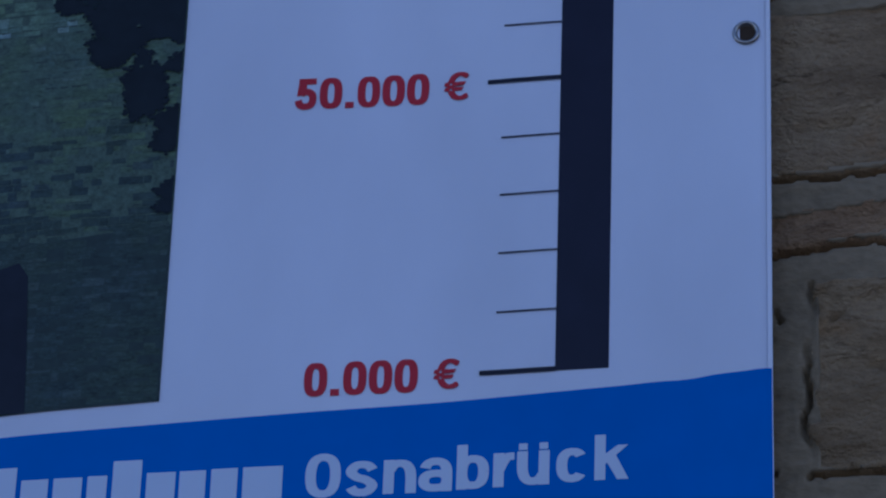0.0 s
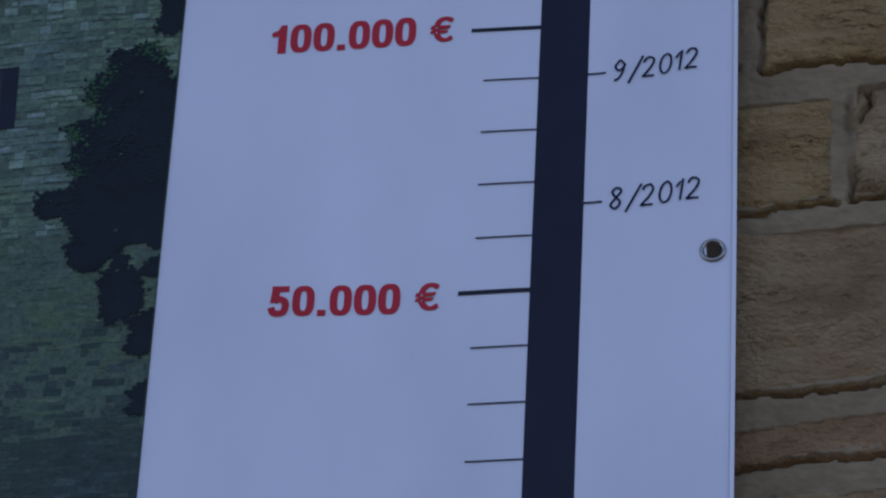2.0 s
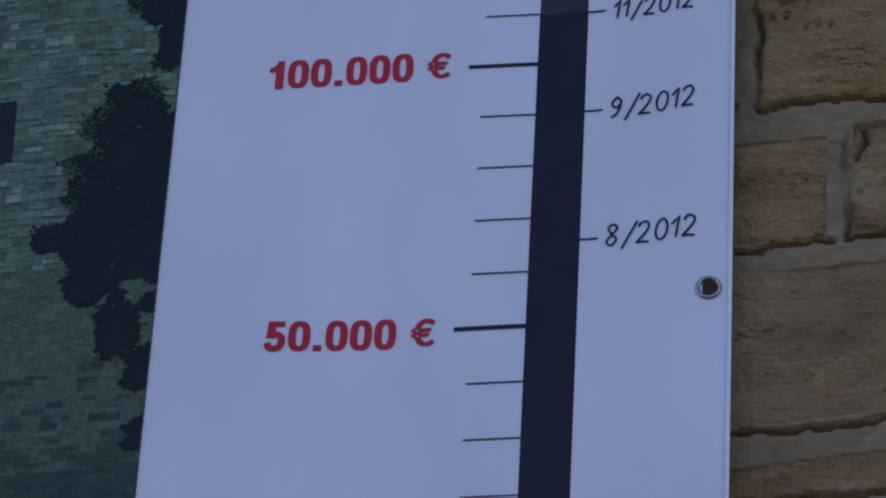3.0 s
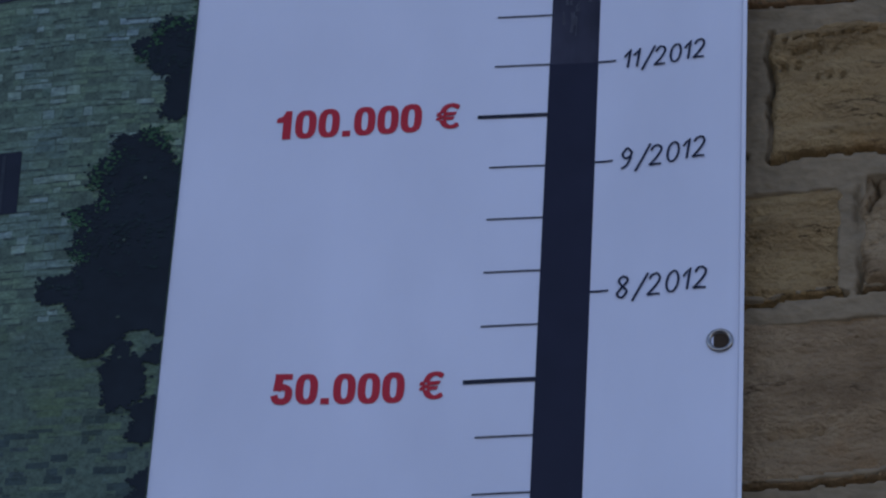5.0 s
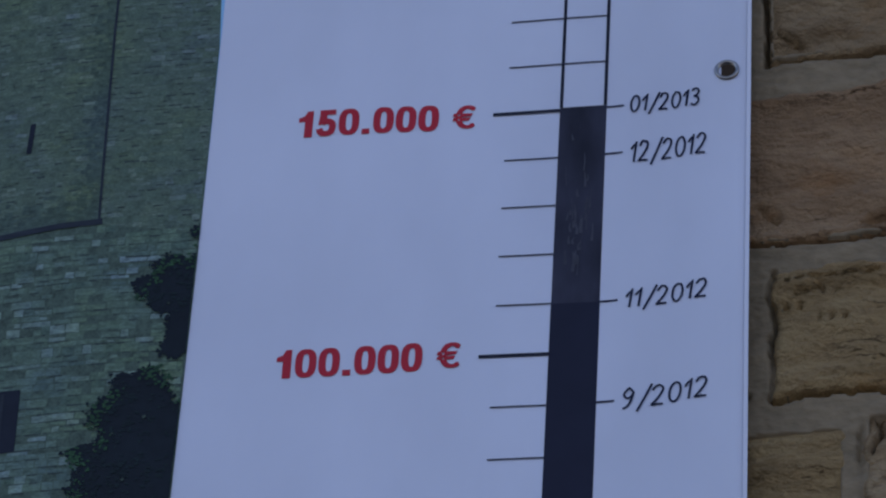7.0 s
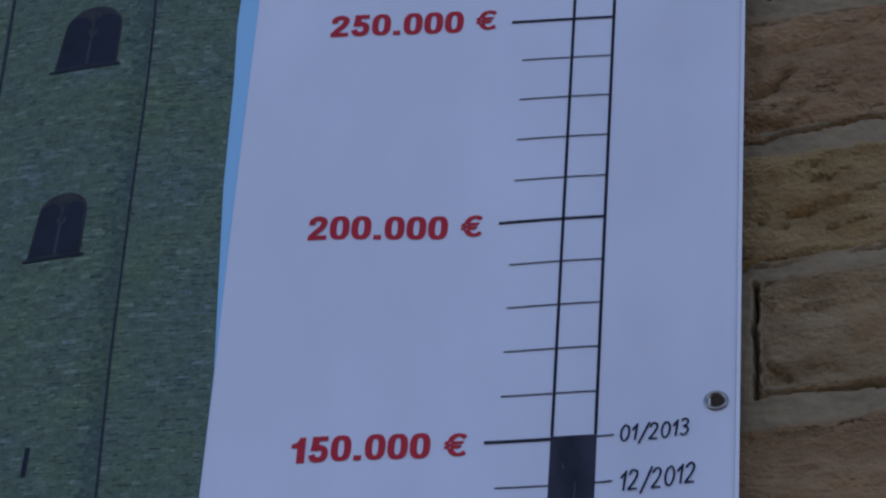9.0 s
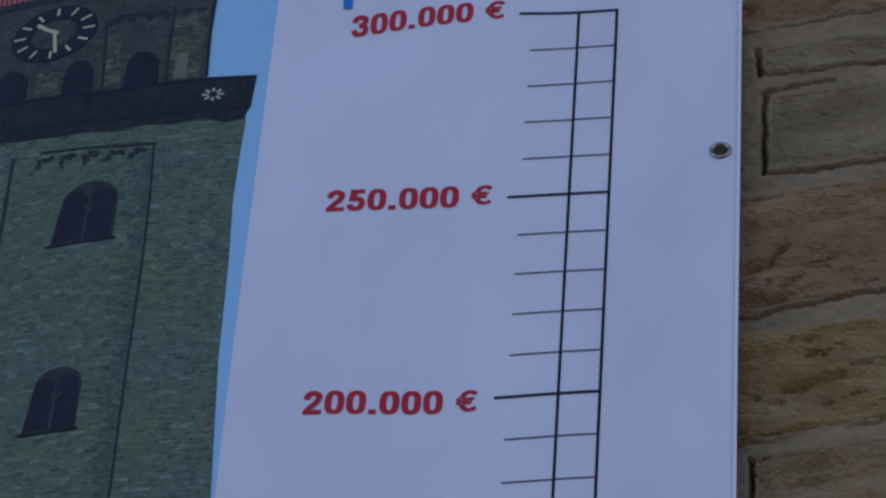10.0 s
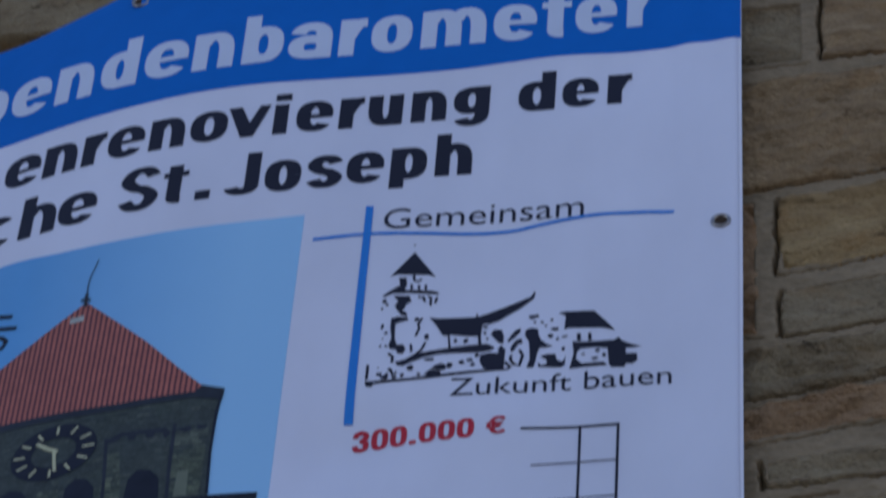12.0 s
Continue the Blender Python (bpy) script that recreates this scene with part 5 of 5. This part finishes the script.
part("foliage_gap", lay(gaps, 9.4, 2.0), DIM_INK, photo, "masonry glimpsed through leaves in the photograph")["kind"] = "stuff"
part("sunlit_foliage", lay(tips, 8.3, 2.0), GREEN_INK, photo, "green sunlit leaves in the photograph")["kind"] = "stuff"

# ---- stones of the wall ----
WARM, GREY, OCHRE, BROWN, PALE = (1.08, 1.05, 0.96), (0.92, 1.00, 1.00), (1.14, 1.08, 0.84), (1.08, 0.95, 0.85), (1.08, 1.04, 0.96)
# left, right, bed joint and upper joint (each at u = 16 and 28), tone, relief, rounding, gape of the joint below and beside
LOW_COURSES = [
    (18.5, 44.0, (-8.2, -8.0), (7.4, 8.8), WARM, 0.8, 0.40, 0.8, 0.10),
    (-6.0, 15.6, (-8.0, -8.0), (7.8, 7.8), WARM, 1.0, 0.60, 0.3, 0.0),
    (2.0, 38.0, (10.3, 11.6), (14.0, 15.4), BROWN, 0.6, 0.40, 1.0, 0.0),
    (-12.0, 41.0, (16.5, 17.7), (31.6, 32.4), PALE, 0.5, 0.30, 1.0, 0.0),
    (-4.0, 23.7, (33.2, 34.6), (44.0, 44.6), OCHRE, 0.8, 0.60, 1.0, 0.0),
    (24.8, 46.0, (33.8, 34.3), (45.0, 45.6), WARM, 1.0, 0.60, 0.9, 0.2),
    (17.8, 43.0, (46.6, 47.4), (59.3, 60.4), OCHRE, 0.9, 0.35, 0.9, 0.08),
    (-8.0, 15.7, (47.4, 47.4), (60.6, 60.6), WARM, 1.0, 0.50, 0.3, 0.0),
    (-3.0, 40.0, (62.3, 62.9), (77.7, 79.0), BROWN, 0.7, 0.60, 1.0, 0.0),
    (17.1, 45.0, (81.3, 82.4), (94.2, 96.0), WARM, 1.2, 0.35, 1.0, 1.0),
    (-9.0, 15.5, (82.0, 82.0), (94.6, 94.6), WARM, 1.0, 0.50, 0.3, 0.0),
    (-6.0, 38.0, (95.8, 97.5), (109.3, 110.2), OCHRE, 1.1, 0.70, 0.2, 0.0),
    (-2.0, 42.0, (111.2, 113.4), (126.6, 128.2), BROWN, 1.0, 0.70, 1.0, 0.0),
    (18.1, 46.0, (129.4, 130.3), (139.8, 141.0), GREY, 0.3, 0.16, 0.9, 0.85),
]
HIGH_COURSES = [
    (-10.0, 15.6, (129.8, 129.8), (140.3, 140.3), GREY, 1.0, 0.50, 0.3, 0.0),
    (17.5, 44.0, (142.9, 143.6), (146.4, 147.8), GREY, 0.7, 0.35, 1.0, 0.7),
    (-12.0, 15.4, (142.6, 142.6), (147.0, 147.0), GREY, 1.0, 0.50, 0.3, 0.0),
    (-5.0, 39.0, (148.9, 150.9), (154.6, 157.0), BROWN, 1.5, 0.70, 0.1, 0.0),
    (0.0, 46.0, (155.2, 157.7), (162.8, 164.6), GREY, 1.4, 0.50, 0.75, 0.0),
    (19.3, 47.0, (164.0, 165.6), (171.2, 173.2), GREY, 0.4, 0.22, 0.8, 0.85),
    (19.3, 45.0, (173.8, 175.4), (186.0, 187.4), OCHRE, 0.8, 0.35, 0.35, 0.9),
    (-6.0, 17.6, (164.6, 164.6), (186.4, 186.6), BROWN, 1.3, 0.70, 0.2, 0.0),
    (-4.0, 43.0, (187.7, 189.2), (206.6, 207.8), WARM, 1.5, 0.60, 1.0, 0.0),
    (24.4, 50.0, (209.2, 209.8), (221.0, 222.0), WARM, 0.7, 0.35, 0.9, 0.9),
    (-2.0, 22.9, (208.6, 209.4), (220.3, 221.0), GREY, 0.7, 0.60, 0.2, 0.0),
    (-8.0, 36.0, (222.8, 223.4), (233.0, 234.0), BROWN, 1.0, 0.60, 0.7, 0.0),
    (37.6, 60.0, (223.4, 223.4), (234.0, 234.0), WARM, 1.0, 0.60, 0.5, 0.3),
    (-10.0, 24.0, (-22.0, -22.0), (-10.4, -10.2), BROWN, 1.0, 0.60, 0.6, 0.0),
    (25.6, 50.0, (-22.0, -22.0), (-10.4, -10.2), WARM, 1.0, 0.60, 0.6, 0.3),
]
NEAR = LOW_COURSES + HIGH_COURSES
for k, (u0, u1, bed, upper, colour, rough, round_by, *_) in enumerate(NEAR):
    stone(u0, u1, bed, upper, 1.7 + k, 0.33, colour, rough, round_by)

# flush pointing of the near joints, with open cracks under and beside the blocks
SEAMS = [(17.9, 140.3, 20.6, 141.0, 0.36, 5.0), (20.6, 141.0, 24.5, 141.6, 0.22, 4.0), (16.0, 188.0, 18.0, 187.9, 0.4, 2.0), (16.0, 5.5, 16.3, 4.6, 0.2, 1.2)]
U0, U1, V0, V1, CELL = 13.0, 34.0, -24.0, 240.0, 0.22
nu, nv = int((U1 - U0) / CELL), int((V1 - V0) / CELL)
verts, faces = [], []
for j in range(nv + 1):
    v = V0 + j * CELL
    beside = [(1.7 + k, *s) for k, s in enumerate(NEAR) if min(s[2]) - 2 < v < max(s[3]) + 2]
    for i in range(nu + 1):
        u = U0 + i * CELL
        h = 1.21 + 0.18 * noise.fractal(Vector((u * 0.18, 1.0, v * 0.32)), 0.8, 2.0, 5) + 0.07 * noise.noise(Vector((u * 1.7, 3.0, v * 1.7)))
        hidden = False
        for seed, a, b, bed, upper, colour, rough, round_by, gape, side in beside:
            c, d = level(u, *bed), level(u, *upper)
            du, dv = waver(seed, u, v)
            under = c + dv - v
            if gape and a - 0.3 < u < b + 0.3 and -0.4 < under < 0.8:
                open_by = max(0.0, min(1.0, 1.15 * gape + 0.7 * noise.noise(Vector((u * 0.16, bed[0], 0.0)))))
                h -= 4.5 * open_by * min(1.0, 2.6 * max(0.0, 1 - abs(under - 0.06) / (0.17 + 0.13 * gape * open_by)))
            aside = a + du - u
            if side and c < v < d and -0.4 < aside < 0.6:
                open_by = max(0.0, min(1.0, 1.15 * side + 0.7 * noise.noise(Vector((a, v * 0.16, 4.0)))))
                h -= 3.5 * open_by * min(1.0, 2.2 * max(0.0, 1 - abs(aside - 0.05) / 0.26))
            hidden = hidden or (a + 0.7 < u < b - 0.7 and c + 0.7 < v < d - 0.7)
        h = -0.3 if hidden else h - dent(u, v, SEAMS)
        verts.append((u * CM, WALL_FACE - (h + swell(u)) * CM, FOOT + v * CM))
for j in range(nv):
    for i in range(nu):
        k = j * (nu + 1) + i
        faces.append((k, k + 1, k + nu + 2, k + nu + 1))
me = bpy.data.meshes.new("mortar")
me.from_pydata(verts, [], faces)
me.polygons.foreach_set("use_smooth", [True] * len(me.polygons))
me.materials.append(MORTAR)
new("mortar", me).parent = wall

rnd = random.Random(3)
courses = sorted({(bed, upper) for u0, u1, bed, upper, *_ in NEAR if u0 < 20.5 and upper[0] - bed[0] > 3})
top = max(upper[1] for _, upper in courses)
while top < 300:
    h = rnd.uniform(9, 15)
    courses.append(((top + 1.8,) * 2, (top + 1.8 + h,) * 2))
    top += 1.8 + h
low = min(bed[0] for bed, _ in courses)
while low > -280:
    h = rnd.uniform(9, 16)
    courses.append(((low - 1.8 - h,) * 2, (low - 1.8,) * 2))
    low -= 1.8 + h
far_verts, far_faces = [], []
for bed, upper in courses:
    v0, v1 = bed[0], upper[0]
    beside = [s for s in NEAR if s[2][0] < v1 - 0.5 and s[3][0] > v0 + 0.5]
    for side in (-1, 1):
        edge = (min(s[0] for s in beside) if side < 0 else max(s[1] for s in beside)) if beside else 5.0
        u = edge + side * 1.6
        while abs(u) < 560:
            w = rnd.uniform(14, 38)
            a, b = (u - w, u) if side < 0 else (u, u + w)
            seed = rnd.uniform(50, 400)
            colour = rnd.choice((WARM, GREY, OCHRE, BROWN, PALE))
            if -95 < b and a < 60 and v1 > 205:
                stone(a, b, bed, upper, seed, 0.9, colour, 1.0, 0.5)
            elif -95 < b and a < 60 and v0 > -45:
                stone(a, b, bed, upper, seed, 3.0, colour, 1.0, 0.5)
            else:
                vv, ff = stone_mesh(a, b, bed, upper, seed, 8.0)
                far_faces += [tuple(i + len(far_verts) for i in f) for f in ff]
                far_verts += vv
            u += side * (w + 1.7)
me = bpy.data.meshes.new("stones")
me.from_pydata(far_verts, [], far_faces)
me.materials.append(STONE)
rest = new("stones", me)
rest.parent = wall
tagged(rest, "sandstone blocks further along the wall", kind="stuff")
